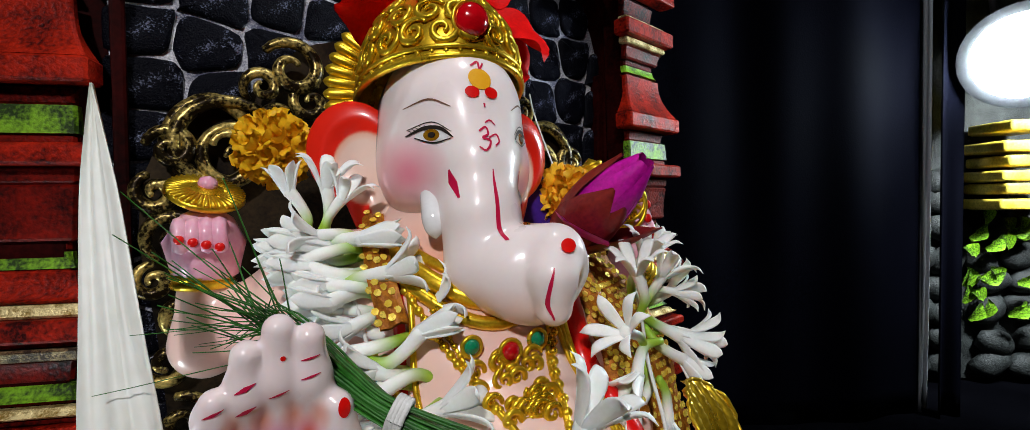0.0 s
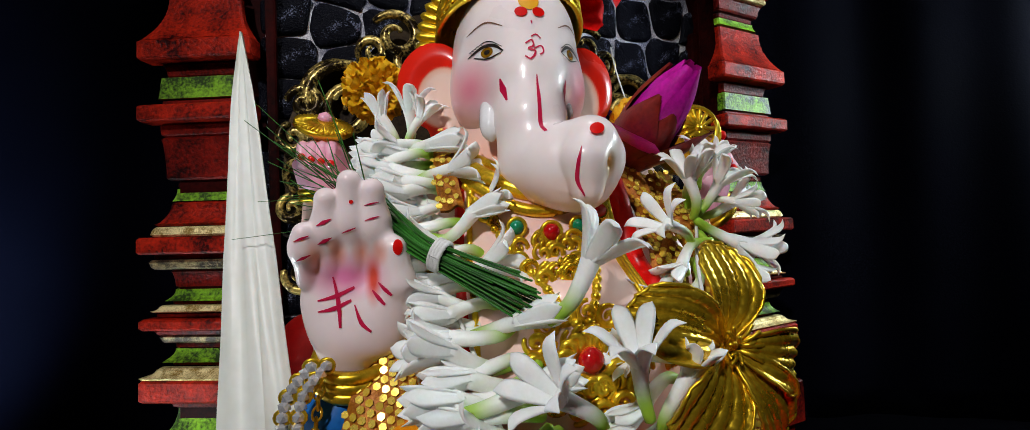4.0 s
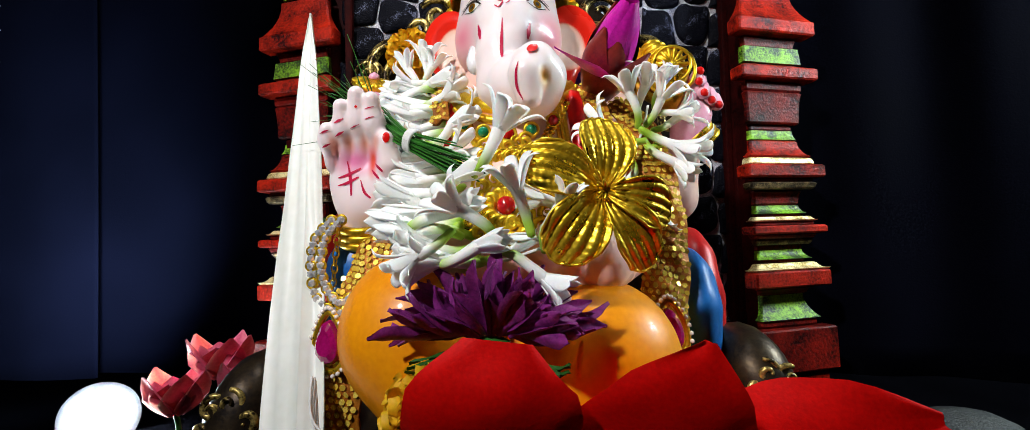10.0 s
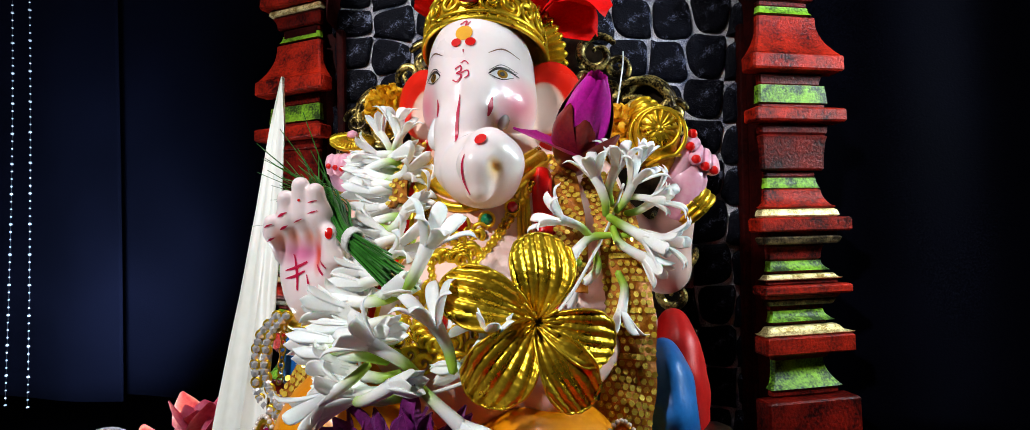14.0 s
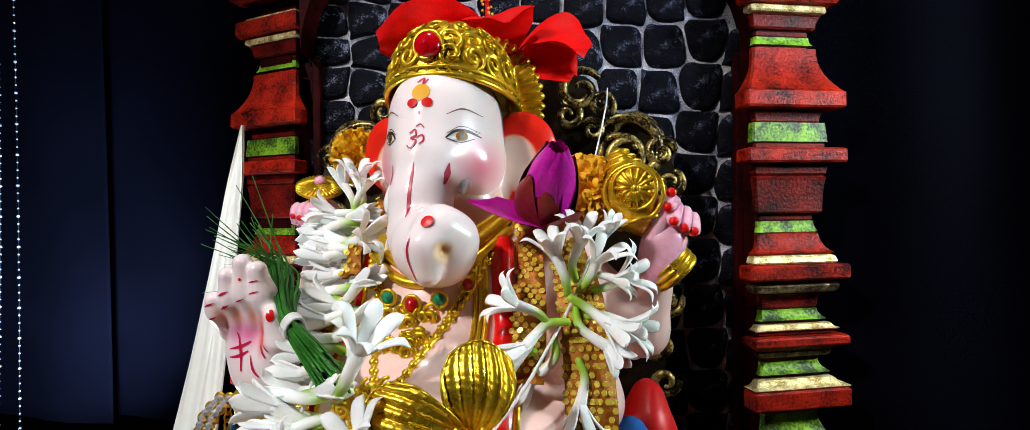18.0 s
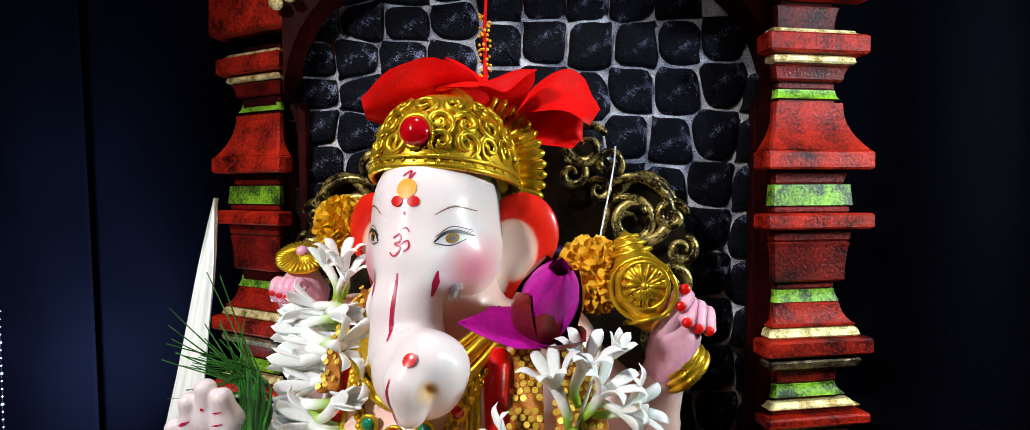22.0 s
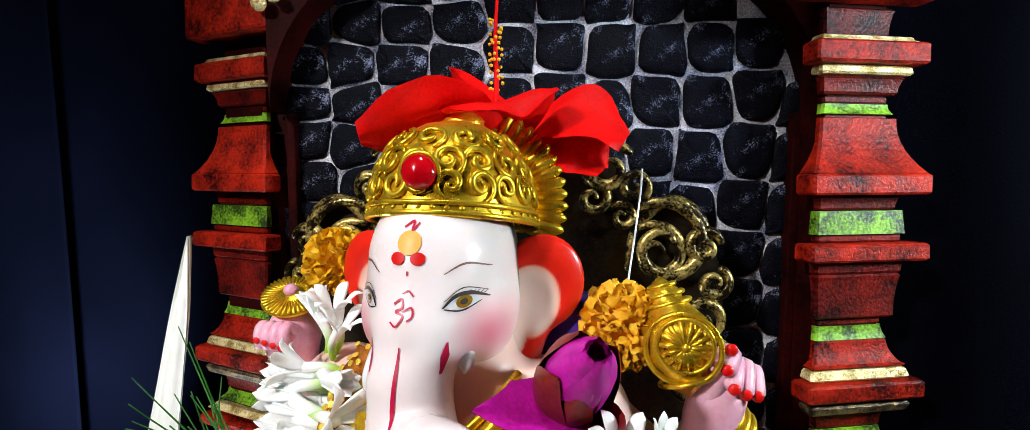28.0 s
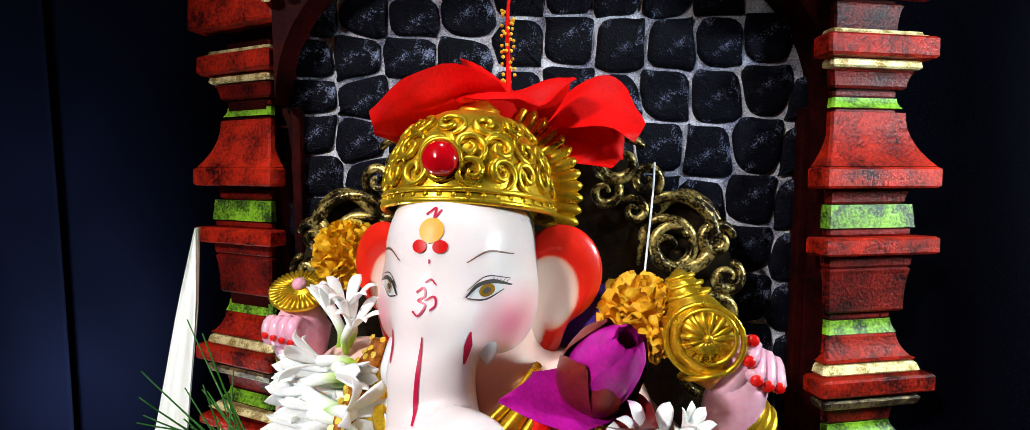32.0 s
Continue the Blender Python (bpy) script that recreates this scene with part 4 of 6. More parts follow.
    for ring, (zz, drop, half, thick) in enumerate(((0.188, 0.016, 0.030, 0.0020), (0.184, 0.019, 0.032, 0.0034), (0.179, 0.021, 0.034, 0.0024))):
        xs = np.linspace(-half, half, 25)
        zs = zz + 0.012 - drop * (1 - (xs / half) ** 2)
        ys = front_of(body_field, xs, zs) - 0.001
        st.add(*tube_data(np.column_stack([xs, ys, zs]), thick, 8), M_GOLD)
    for x, z, r, m in ((0.0005, 0.1625, 0.0032, M_RUBY), (0.0115, 0.1645, 0.0028, M_EMERALD), (-0.0115, 0.1645, 0.0028, M_EMERALD), (-0.022, 0.170, 0.0026, M_EMERALD), (0.022, 0.170, 0.0026, M_RUBY)):
        y = float(front_of(body_field, np.array([x]), np.array([z]))[0])
        gem(st, (x, y - 0.004, z), r, m, 0.8)
        hoop((x, y - 0.004, z), r * 1.15, (0, 1, 0), 0.0008, 16)
    rng = random.Random(6)
    for k in range(26):
        x, z = rng.uniform(-0.014, 0.014), rng.uniform(0.148, 0.160)
        y = float(front_of(body_field, np.array([x]), np.array([z]))[0])
        curl(st, (x, y - 0.001, z), (1, 0, 0), (0, 0, 1), (0, -1, 0), 0.0036, rng.uniform(0, 6.28), M_GOLD, 0.0010)
    for k in range(30):
        a = 2 * math.pi * k / 30
        x, z = 0.0015 + 0.016 * math.cos(a) * (0.5 + 0.5 * (k % 2)), 0.126 + 0.013 * math.sin(a) * (0.5 + 0.5 * (k % 2))
        y = float(front_of(body_field, np.array([x]), np.array([z]))[0])
        curl(st, (x, y - 0.001, z), (1, 0, 0), (0, 0, 1), (0, -1, 0), 0.0038, a, M_GOLD, 0.0012)
    y = float(front_of(body_field, np.array([0.0015]), np.array([0.127]))[0])
    gem(st, (0.0015, y - 0.002, 0.127), 0.0040, M_RUBY, 0.8)
    for x0, m, thick in ((0.0310, M_TILAK, 0.0050), (0.0372, M_GOLD, 0.0014), (0.0245, M_GOLD, 0.0014), (0.0205, M_GOLD, 0.0010), (0.0225, M_GOLD, 0.0010), (-0.0290, M_TILAK, 0.0022), (-0.0255, M_GOLD, 0.0012)):
        zs = np.linspace(0.186, 0.120, 22)
        xs = x0 + 0.10 * (0.204 - zs) * (1 if x0 > 0 else -0.5)
        ys = front_of(body_field, xs, zs) - 0.0005
        st.add(*tube_data(np.column_stack([xs, ys, zs]), thick, 7), m)
    for x0, x1, thick in ((-0.034, 0.001, 0.0011), (0.036, 0.002, 0.0011), (-0.028, 0.0, 0.0008), (0.030, 0.003, 0.0008)):
        u = np.linspace(0, 1, 24)
        xs, zs = x0 + (x1 - x0) * u, 0.196 - 0.062 * u ** 0.8
        ys = front_of(body_field, xs, zs) - 0.0006
        st.add(*tube_data(np.column_stack([xs, ys, zs]), thick, 6), M_GOLD)
        for q in range(0, 24):
            gem(st, (xs[q], ys[q] - 0.0006, zs[q]), thick * 1.5, M_GOLD, 1.0)
    # conch in the raised rear hand
    line = spline([(0.0845, -0.066, 0.231), (0.0860, -0.067, 0.224), (0.0890, -0.070, 0.213), (0.0920, -0.073, 0.202), (0.0950, -0.076, 0.191)], 5)
    st.add(*tube_data(line, np.interp(np.linspace(0, 1, len(line)), [0, 0.15, 0.3, 0.5, 0.75, 1], [0.0035, 0.0085, 0.0100, 0.0185, 0.0175, 0.0090]), 22, True, 0.78), M_GOLD)
    for k in range(14):
        a = 2 * math.pi * k / 14
        st.add(*tube_data([(0.0925 + 0.002 * math.cos(a), -0.0890, 0.2105 + 0.002 * math.sin(a)), (0.0925 + 0.0092 * math.cos(a), -0.0872, 0.2105 + 0.0092 * math.sin(a))], [0.0007, 0.0013], 6), M_GOLD)
    hoop((0.0925, -0.0872, 0.2105), 0.0105, (0.1, 1, 0), 0.0009)
    gem(st, (0.0925, -0.0890, 0.2105), 0.0018, M_GOLD, 0.8)
    hoop((0.0922, -0.0838, 0.2080), 0.0142, (0.1, 1, 0), 0.0011)
    for k, (q, r) in enumerate(((0.2290, 0.0052), (0.2255, 0.0076), (0.2220, 0.0096), (0.1930, 0.0110))):
        hoop((0.0850 + 0.28 * (0.2300 - q), -0.0662 - 0.25 * (0.2300 - q), q), r, (0.28, -0.2, -0.95), 0.0011)
    # fingers of the rear hands
    for f in range(4):
        nail = ((0.1086, -0.0815, 0.2009), (0.1112, -0.0825, 0.1940), (0.1165, -0.0785, 0.1905), (0.1218, -0.0745, 0.1885))[f]
        knuckle = ((0.1125, -0.0740, 0.2035), (0.1140, -0.0730, 0.2005), (0.1185, -0.0700, 0.1980), (0.1225, -0.0670, 0.1950))[f]
        st.add(*tube_data(spline([(0.1075 + 0.002 * f, -0.0680, 0.1830), (0.1100 + 0.0032 * f, -0.0670, 0.1950 - 0.001 * f), knuckle, nail], 4), 0.0037, 10), M_PINKSKIN)
        gem(st, (nail[0], nail[1] - 0.0026, nail[2]), 0.0024, M_TILAK, 0.6)
        x = -0.0985 + 0.0042 * f
        st.add(*tube_data(spline([(x + 0.002, -0.060, 0.190), (x, -0.072, 0.203), (x, -0.0765, 0.200), (x + 0.0005, -0.076, 0.194)], 4), 0.0028, 8), M_PINKSKIN)
        gem(st, (x + 0.0003, -0.0792, 0.198 - 0.001 * f), 0.0017, M_TILAK, 0.5)
    st.add(*tube_data([(-0.092, -0.060, 0.183), (-0.092, -0.061, 0.196), (-0.091, -0.062, 0.206)], [0.0115, 0.0145, 0.0090], 16), M_PINKSKIN)
    st.add(*tube_data(spline([(0.1045, -0.068, 0.164), (0.1060, -0.070, 0.174), (0.1085, -0.070, 0.186), (0.1100, -0.070, 0.194)], 4), np.interp(np.linspace(0, 1, 13), [0, 0.3, 0.7, 1], [0.0095, 0.0115, 0.0115, 0.0070]), 16), M_PINKSKIN)
    st.add(*tube_data(spline([(0.1030, -0.0730, 0.184), (0.1060, -0.0780, 0.196), (0.1100, -0.0775, 0.2075)], 4), [0.0058, 0.0056, 0.0052, 0.0050, 0.0047, 0.0044, 0.0042, 0.0040, 0.0034], 12), M_PINKSKIN)
    gem(st, (0.1105, -0.0808, 0.2080), 0.0026, M_TILAK, 0.6)
    # disc on the other hand, tipped forward
    ax = Vector((0.22, -0.42, 0.88)).normalized()
    q = ax.to_track_quat("Z", "Y").to_matrix()
    hub = Vector((-0.0915, -0.061, 0.2145))
    st.add(*tube_data([tuple(hub + ax * h) for h in (-0.0018, -0.0004, 0.0012, 0.0026)], [0.0125, 0.0142, 0.0135, 0.0060], 28), M_GOLD)
    for k in range(36):
        a = 2 * math.pi * k / 36
        d = q @ Vector((math.cos(a), math.sin(a), 0))
        st.add(*tube_data([tuple(hub + ax * 0.0024 + d * 0.0055), tuple(hub + ax * 0.0016 + d * 0.0135)], [0.0005, 0.0010], 5), M_GOLD)
    st.add(*tube_data([tuple(hub + ax * h) for h in (0.002, 0.0045, 0.0065, 0.0075)], [0.0026, 0.0036, 0.0030, 0.0012], 12), M_PINKSKIN)
    return tagged(st.build("elephant_headed_statue"), "seated elephant-headed plaster statue with pink face and gold crown", "statue")


build_statue()

# ---- flowers ----
M_TUBEROSE = mat("waxy_white_petal", (0.88, 0.89, 0.84), (0.96, 0.96, 0.94), 0.42, scale=120, fine=900, bump=0.10, sub=0.2, vary=0.05)
M_FLORET = mat("waxy_green_to_white_floret", (0.90, 0.90, 0.87), (0.97, 0.97, 0.95), 0.42, scale=120, fine=900, bump=0.10, sub=0.2, attribute="paint")
M_MARIGOLD = mat("orange_marigold_petal", (0.88, 0.40, 0.010), (0.97, 0.62, 0.04), 0.55, scale=200, fine=1200, bump=0.3, sub=0.15, vary=0.1)
M_MARIGOLD_YELLOW = mat("golden_marigold_petal", (0.80, 0.42, 0.006), (0.95, 0.58, 0.02), 0.55, scale=200, fine=1200, bump=0.3, sub=0.15)
M_HIBISCUS = mat("scarlet_hibiscus_petal", (0.66, 0.001, 0.001), (0.92, 0.003, 0.002), 0.6, scale=70, fine=700, bump=0.4, height=0.0006, sub=0.1, spec=0.12)
M_ASTER = mat("purple_aster_petal", (0.075, 0.004, 0.065), (0.26, 0.025, 0.22), 0.5, scale=150, fine=900, bump=0.2, sub=0.1, vary=0.2)
M_LOTUS = mat("magenta_lotus_petal", (0.36, 0.003, 0.20), (0.68, 0.010, 0.42), 0.38, scale=60, fine=600, bump=0.15, sub=0.15)
M_SEPAL = mat("maroon_brown_sepal", (0.11, 0.006, 0.008), (0.24, 0.022, 0.014), 0.35, scale=60, fine=600, bump=0.3)
M_LEAF = mat("green_leaf", (0.012, 0.07, 0.008), (0.03, 0.15, 0.018), 0.45, scale=120, fine=900, bump=0.3)
M_GRASS = mat("durva_grass_green", (0.010, 0.075, 0.006), (0.035, 0.19, 0.018), 0.4, scale=120, fine=900, bump=0.2, vary=0.25)
M_BLADE = mat("pale_cream_leaf_blade", (0.76, 0.77, 0.69), (0.86, 0.87, 0.81), 0.42, scale=18, fine=200, bump=0.05, sub=0.1)
M_THREAD = mat("white_cotton_thread", (0.66, 0.66, 0.62), (0.82, 0.82, 0.80), 0.8, scale=300, fine=1500, bump=0.4)
M_SEQUIN = mat("gold_sequin", (0.90, 0.56, 0.03), (1.0, 0.82, 0.16), 0.26, metal=0.45, scale=300, fine=1500, bump=0.0)
M_STOLE = mat("orange_gold_net_cloth", (0.22, 0.06, 0.004), (0.50, 0.18, 0.012), 0.45, metal=0.3, scale=300, fine=1400, bump=0.8)
M_BRONZE = mat("dark_antique_bronze", (0.012, 0.010, 0.010), (0.06, 0.04, 0.02), 0.38, metal=0.7, scale=60, fine=600, bump=0.4)
M_OLD_GOLD = mat("rubbed_gold_on_bronze", (0.018, 0.011, 0.004), (0.92, 0.68, 0.20), 0.32, metal=0.7, scale=110, fine=700, bump=0.5, contrast=(0.46, 0.66))
M_BLUE = mat("blue_satin_paint", (0.006, 0.10, 0.36), (0.012, 0.16, 0.50), 0.4, scale=30, fine=500, bump=0.1)
M_VIOLET = mat("violet_satin_paint", (0.03, 0.008, 0.16), (0.06, 0.015, 0.26), 0.4, scale=30, fine=500, bump=0.1)
M_CUSHION_RED = mat("red_satin_paint", (0.50, 0.006, 0.006), (0.66, 0.012, 0.010), 0.4, scale=30, fine=500, bump=0.1)
M_PINK = mat("pink_petal", (0.62, 0.05, 0.13), (0.80, 0.16, 0.26), 0.5, scale=80, fine=600, bump=0.2, sub=0.3)
M_CRYSTAL = mat("clear_rhinestone", (0.75, 0.78, 0.80), (0.95, 0.95, 0.95), 0.08, metal=0.6, scale=300, fine=1500, bump=0.0, coat=1.0)
M_PEARL = mat("small_pearl", (0.75, 0.66, 0.58), (0.88, 0.80, 0.72), 0.25, bump=0.0, coat=0.6)
M_AMETHYST = mat("magenta_glass_drop", (0.22, 0.003, 0.06), (0.42, 0.006, 0.14), 0.06, bump=0.0, coat=1.0)
M_BLACKSTONE = mat("black_rough_stone", (0.003, 0.0035, 0.0035), (0.030, 0.034, 0.033), 0.6, scale=90, fine=700, bump=1.0, height=0.002)
M_YELLOW = mat("yellow_decor_paint", (0.30, 0.22, 0.02), (0.80, 0.62, 0.08), 0.4, scale=60, fine=500, bump=0.6)
# pale cloth that carries the sliver of light between the drapes
M_LIGHT_SLIVER = mat("light_sliver_cloth", (0.60, 0.64, 0.70), (0.78, 0.80, 0.84), 0.8, scale=40, fine=600, bump=0.2)
M_HOUSING = mat("black_lamp_housing", (0.02, 0.02, 0.02), (0.04, 0.04, 0.045), 0.45, bump=0.1)
M_LENS = glowing("lit_lamp_lens", (0.80, 0.95, 1.0), 300.0)
M_LENS_LOW = glowing("lit_low_lamp_lens", (0.78, 0.93, 1.0), 420.0)


def joined(pieces):
    """One vertex and face list out of several."""
    v, f, n = [], [], 0
    for pv, pf in pieces:
        v.extend(pv)
        f.extend(tuple(i + n for i in q) for q in pf)
        n += len(pv)
    return v, f


def leaf_strip(points, half, bow=0.0, wave=0.0, seed=0, across=4, side=(1, 0, 0)):
    """A petal or leaf: rows across a bent midrib, cupped by bow, with a ruffled edge; closed on both faces."""
    p = spline(points, 5)
    n = len(p)
    w = np.interp(np.linspace(0, 1, n), np.linspace(0, 1, len(half)), half)
    t = np.gradient(p, axis=0)
    t /= np.linalg.norm(t, axis=1)[:, None] + 1e-12
    s = np.array(side, float)
    s = s - t * (t @ s)[:, None]
    s /= np.linalg.norm(s, axis=1)[:, None] + 1e-12
    nor = np.cross(s, t)
    rng = np.random.default_rng(seed)
    ph = rng.uniform(0, 6.28, 3)
    v, f = [], []
    cols = across * 2 + 1
    for layer, off in ((0, 0.00022), (1, -0.00022)):
        for i in range(n):
            u = i / (n - 1)
            for j in range(cols):
                q = j / across - 1
                lift = bow * (q * q) * w[i] + wave * (abs(q) * 0.8 + 0.2) * u * (math.sin(7 * u + 3.0 * q + ph[0]) + 0.6 * math.sin(13 * u - 5 * q + ph[1]))
                edge = 1 - 0.75 * abs(q) ** 4
                v.append(p[i] + s[i] * (q * w[i]) + nor[i] * (lift + off * edge))
        base = layer * n * cols
        for i in range(n - 1):
            for j in range(cols - 1):
                a = base + i * cols + j
                quad = (a, a + 1, a + 1 + cols, a + cols)
                f.append(quad if layer == 0 else quad[::-1])
    return v, f


def aim(direction, twist=0.0):
    """A turn that takes local z to a direction."""
    return Vector(direction).normalized().to_track_quat("Z", "Y").to_matrix().to_4x4() @ pose(0, 0, 0, 0, 0, twist)


def floret_meshes(seed, length=0.023, open_by=0.85, bend=0.25):
    """A tuberose: a curved waxy tube and one petal, both shared between florets."""
    pts = spline([(0, 0, 0), (0.0012 * bend * 8, 0, length * 0.35), (0.0008 * bend * 8, 0, length * 0.7), (0, 0, length)], 4)
    rad = np.interp(np.linspace(0, 1, len(pts)), [0, 0.25, 0.7, 1], [0.0018, 0.0022, 0.0026, 0.0031])
    body = tube("floret", pts, rad, 10)
    body.materials.append(M_FLORET)
    along = np.array([v.co.z for v in body.vertices]) / length
    f = np.clip((along - 0.22) / 0.50, 0, 1)[:, None]
    f = f * f * (3 - 2 * f)
    paint_mesh(body, np.array((0.36, 0.60, 0.05)) * (1 - f) + np.array((0.99, 1.0, 0.97)) * f)
    r = 0.0022
    out = 0.014 * open_by
    petal = mesh_from("petal", *tube_data(spline([(r * 0.7, 0, length - 0.0025), (r + out * 0.35, 0, length + 0.0060), (r + out * 0.75, 0, length + 0.0110), (r + out * 1.10, 0, length + 0.0150 - 0.005 * open_by)], 3),
                                              [0.0016, 0.0021, 0.0026, 0.0030, 0.0032, 0.0031, 0.0026, 0.0019, 0.0010, 0.0002], 8, True, 0.26, (0, 0, 1)))
    petal.materials.append(M_TUBEROSE)
    return body, petal, open_by


FLORETS = [floret_meshes(1, 0.022, 0.80, 0.3), floret_meshes(2, 0.025, 0.45, 0.5), floret_meshes(3, 0.020, 1.0, 0.2), floret_meshes(4, 0.024, 0.18, 0.6)]


def add_floret(garland, base, direction, sort, twist=0.0, size=1.0):
    body, petal, open_by = FLORETS[sort]
    m = Matrix.Translation(base) @ aim(direction, twist) @ Matrix.Scale(size, 4)
    ob = part("floret", body, None, garland, at=m)
    for k in range(6):
        part("petal", petal, None, ob, at=pose(0, 0, 0, 0, 0, 60 * k + 7 * (k % 3)))
    return ob


def build_garland():
    top = thing("tuberose_garland", "fresh white tuberose garland with green flower bases", "garland", (0, 0, 0))
    rng = random.Random(21)
    left = [(-0.0500, -0.104, 0.196), (-0.0490, -0.106, 0.189), (-0.043, -0.116, 0.176), (-0.0405, -0.127, 0.1615), (-0.037, -0.142, 0.148), (-0.034, -0.162, 0.136),
            (-0.030, -0.178, 0.126), (-0.027, -0.188, 0.115), (-0.020, -0.194, 0.106)]
    line = spline(left, 12)
    rows = 20
    for i in range(rows):
        p = line[int(i / (rows - 1) * (len(line) - 1))]
        for k in range(3 if i % 3 == 1 else 2):
            d = np.array((-1.0, rng.uniform(-0.30, -0.04), rng.uniform(-0.16, 0.20)))
            if k == 2:
                d = np.array((0.9, -0.35, rng.uniform(0.1, 0.5)))
            d /= np.linalg.norm(d)
            base = p - d * rng.uniform(0.011, 0.019) + np.array((0.006 * (k == 2), -0.006 * k + 0.003, 0.0022 * k))
            add_floret(top, base, d, rng.choice((1, 3, 3, 3, 0)), rng.uniform(0, 360), rng.uniform(0.82, 1.0))
    # ones that stand out from the rows
    for base, d, sort, size in (((-0.052, -0.090, 0.199), (0.12, -0.20, 1), 0, 0.86), ((-0.058, -0.086, 0.196), (-0.22, 0.0, 1), 1, 0.8), ((-0.050, -0.094, 0.198), (0.35, -0.25, 0.9), 0, 0.74),
                                ((-0.0110, -0.185, 0.139), (0.55, -0.22, 0.85), 0, 0.98), ((-0.032, -0.124, 0.168), (0.80, -0.3, 0.45), 2, 0.80),
                                ((0.0115, -0.200, 0.115), (-0.25, -0.25, 0.9), 0, 0.85), ((-0.001, -0.200, 0.114), (-0.72, -0.35, 0.62), 0, 0.86), ((-0.016, -0.204, 0.118), (-0.70, -0.40, -0.55), 0, 0.80),
                                ((0.000, -0.200, 0.110), (0.80, -0.35, -0.50), 1, 0.80), ((0.016, -0.196, 0.109), (0.35, -0.2, 0.9), 1, 0.75), ((-0.004, -0.198, 0.106), (-0.95, -0.30, 0.05), 0, 0.88),
                                ((0.063, -0.133, 0.1655), (-0.25, -0.22, 0.95), 0, 0.84), ((0.0676, -0.129, 0.167), (0.50, -0.25, 0.86), 2, 0.80), ((0.070, -0.128, 0.172), (0.95, -0.30, 0.0), 0, 0.62),
                                ((0.0638, -0.134, 0.165), (0.83, -0.25, -0.52), 0, 0.90), ((0.0563, -0.144, 0.1564), (-0.82, -0.30, 0.50), 2, 0.78), ((0.0645, -0.144, 0.157), (-0.82, -0.30, -0.46), 1, 0.80),
                                ((0.0674, -0.139, 0.141), (0.05, -0.25, -1), 0, 0.80), ((0.074, -0.119, 0.178), (0.35, -0.3, 0.8), 1, 0.62), ((0.066, -0.132, 0.160), (0.70, -0.40, -0.70), 1, 0.82),
                                ((0.058, -0.140, 0.150), (-0.45, -0.35, -0.8), 3, 0.8), ((0.066, -0.124, 0.170), (0.15, -0.30, 0.95), 0, 0.86), ((0.072, -0.122, 0.166), (0.85, -0.30, 0.40), 2, 0.80), ((0.070, -0.130, 0.156), (0.92, -0.30, -0.10), 0, 0.84), ((0.052, -0.148, 0.146), (-0.85, -0.35, -0.35), 0, 0.82), ((0.034, -0.178, 0.128), (-0.9, -0.35, 0.05), 1, 0.8), ((0.030, -0.184, 0.118), (-0.9, -0.35, -0.2), 3, 0.8)):
        add_floret(top, base, d, sort, rng.uniform(0, 360), size)
    right = [(0.072, -0.116, 0.180), (0.066, -0.130, 0.165), (0.058, -0.144, 0.150), (0.046, -0.168, 0.132), (0.028, -0.188, 0.116), (0.0, -0.197, 0.106)]
    part("thread", tube("thread", spline(left + right[::-1], 6), 0.0007, 6), M_THREAD, top, "white garland thread")


def build_marigold(name, c, r, material, label, seed, face=(0, -1, 0.3)):
    top = thing(name, label, "flower", c, "marigolds")
    rng = random.Random(seed)
    bm = bmesh.new()
    bmesh.ops.create_icosphere(bm, subdivisions=2, radius=r * 0.72)
    part("core", bm, material, top)
    v, f = leaf_strip([(0, 0, 0), (0, r * 0.10, r * 0.22), (0, r * 0.05, r * 0.42)], [r * 0.08, r * 0.17, r * 0.14], 0.5, r * 0.05, seed, 2)
    petal = mesh_from("petal", v, f)
    petal.materials.append(material)
    n = 210
    for i in range(n):
        z = 1 - 2 * (i + 0.5) / n
        a = i * 2.39996
        q = math.sqrt(1 - z * z)
        d = Vector((q * math.cos(a), q * math.sin(a), z))
        if d.dot(Vector(face)) < -0.55:
            continue
        tilt = Vector((rng.uniform(-.35, .35), rng.uniform(-.35, .35), rng.uniform(-.35, .35)))
        s = rng.uniform(0.85, 1.15)
        part("petal", petal, None, top, at=Matrix.Translation(d * r * 0.62) @ aim(d + tilt, rng.uniform(0, 360)) @ Matrix.Scale(s, 4))
    return top


def build_hibiscus(name, petals, label, stamen=None, seed=1):
    top = thing(name, label, "flower", (0, 0, 0), "red hibiscus flowers")
    for k, (pts, half, side, wave) in enumerate(petals):
        part("petal", mesh_from("petal", *leaf_strip(pts, half, -0.12, wave, seed + k, 7, side)), M_HIBISCUS, top)
    if stamen:
        line = spline(stamen, 8)
        col = part("stamen", tube("stamen", line, np.linspace(0.0016, 0.0008, len(line)), 8), M_HIBISCUS, top, "red stamen column")
        bm = bmesh.new()
        bmesh.ops.create_icosphere(bm, subdivisions=1, radius=0.0010)
        anther = to_mesh("anther", bm, M_MARIGOLD)
        rng = random.Random(seed)
        for i in range(46):
            p = line[int(len(line) * (0.28 + 0.55 * i / 46))]
            a = rng.uniform(0, 6.28)
            part("anther", anther, None, col, at=pose(p[0] + 0.0032 * math.cos(a), p[1] + 0.0032 * math.sin(a), p[2]))


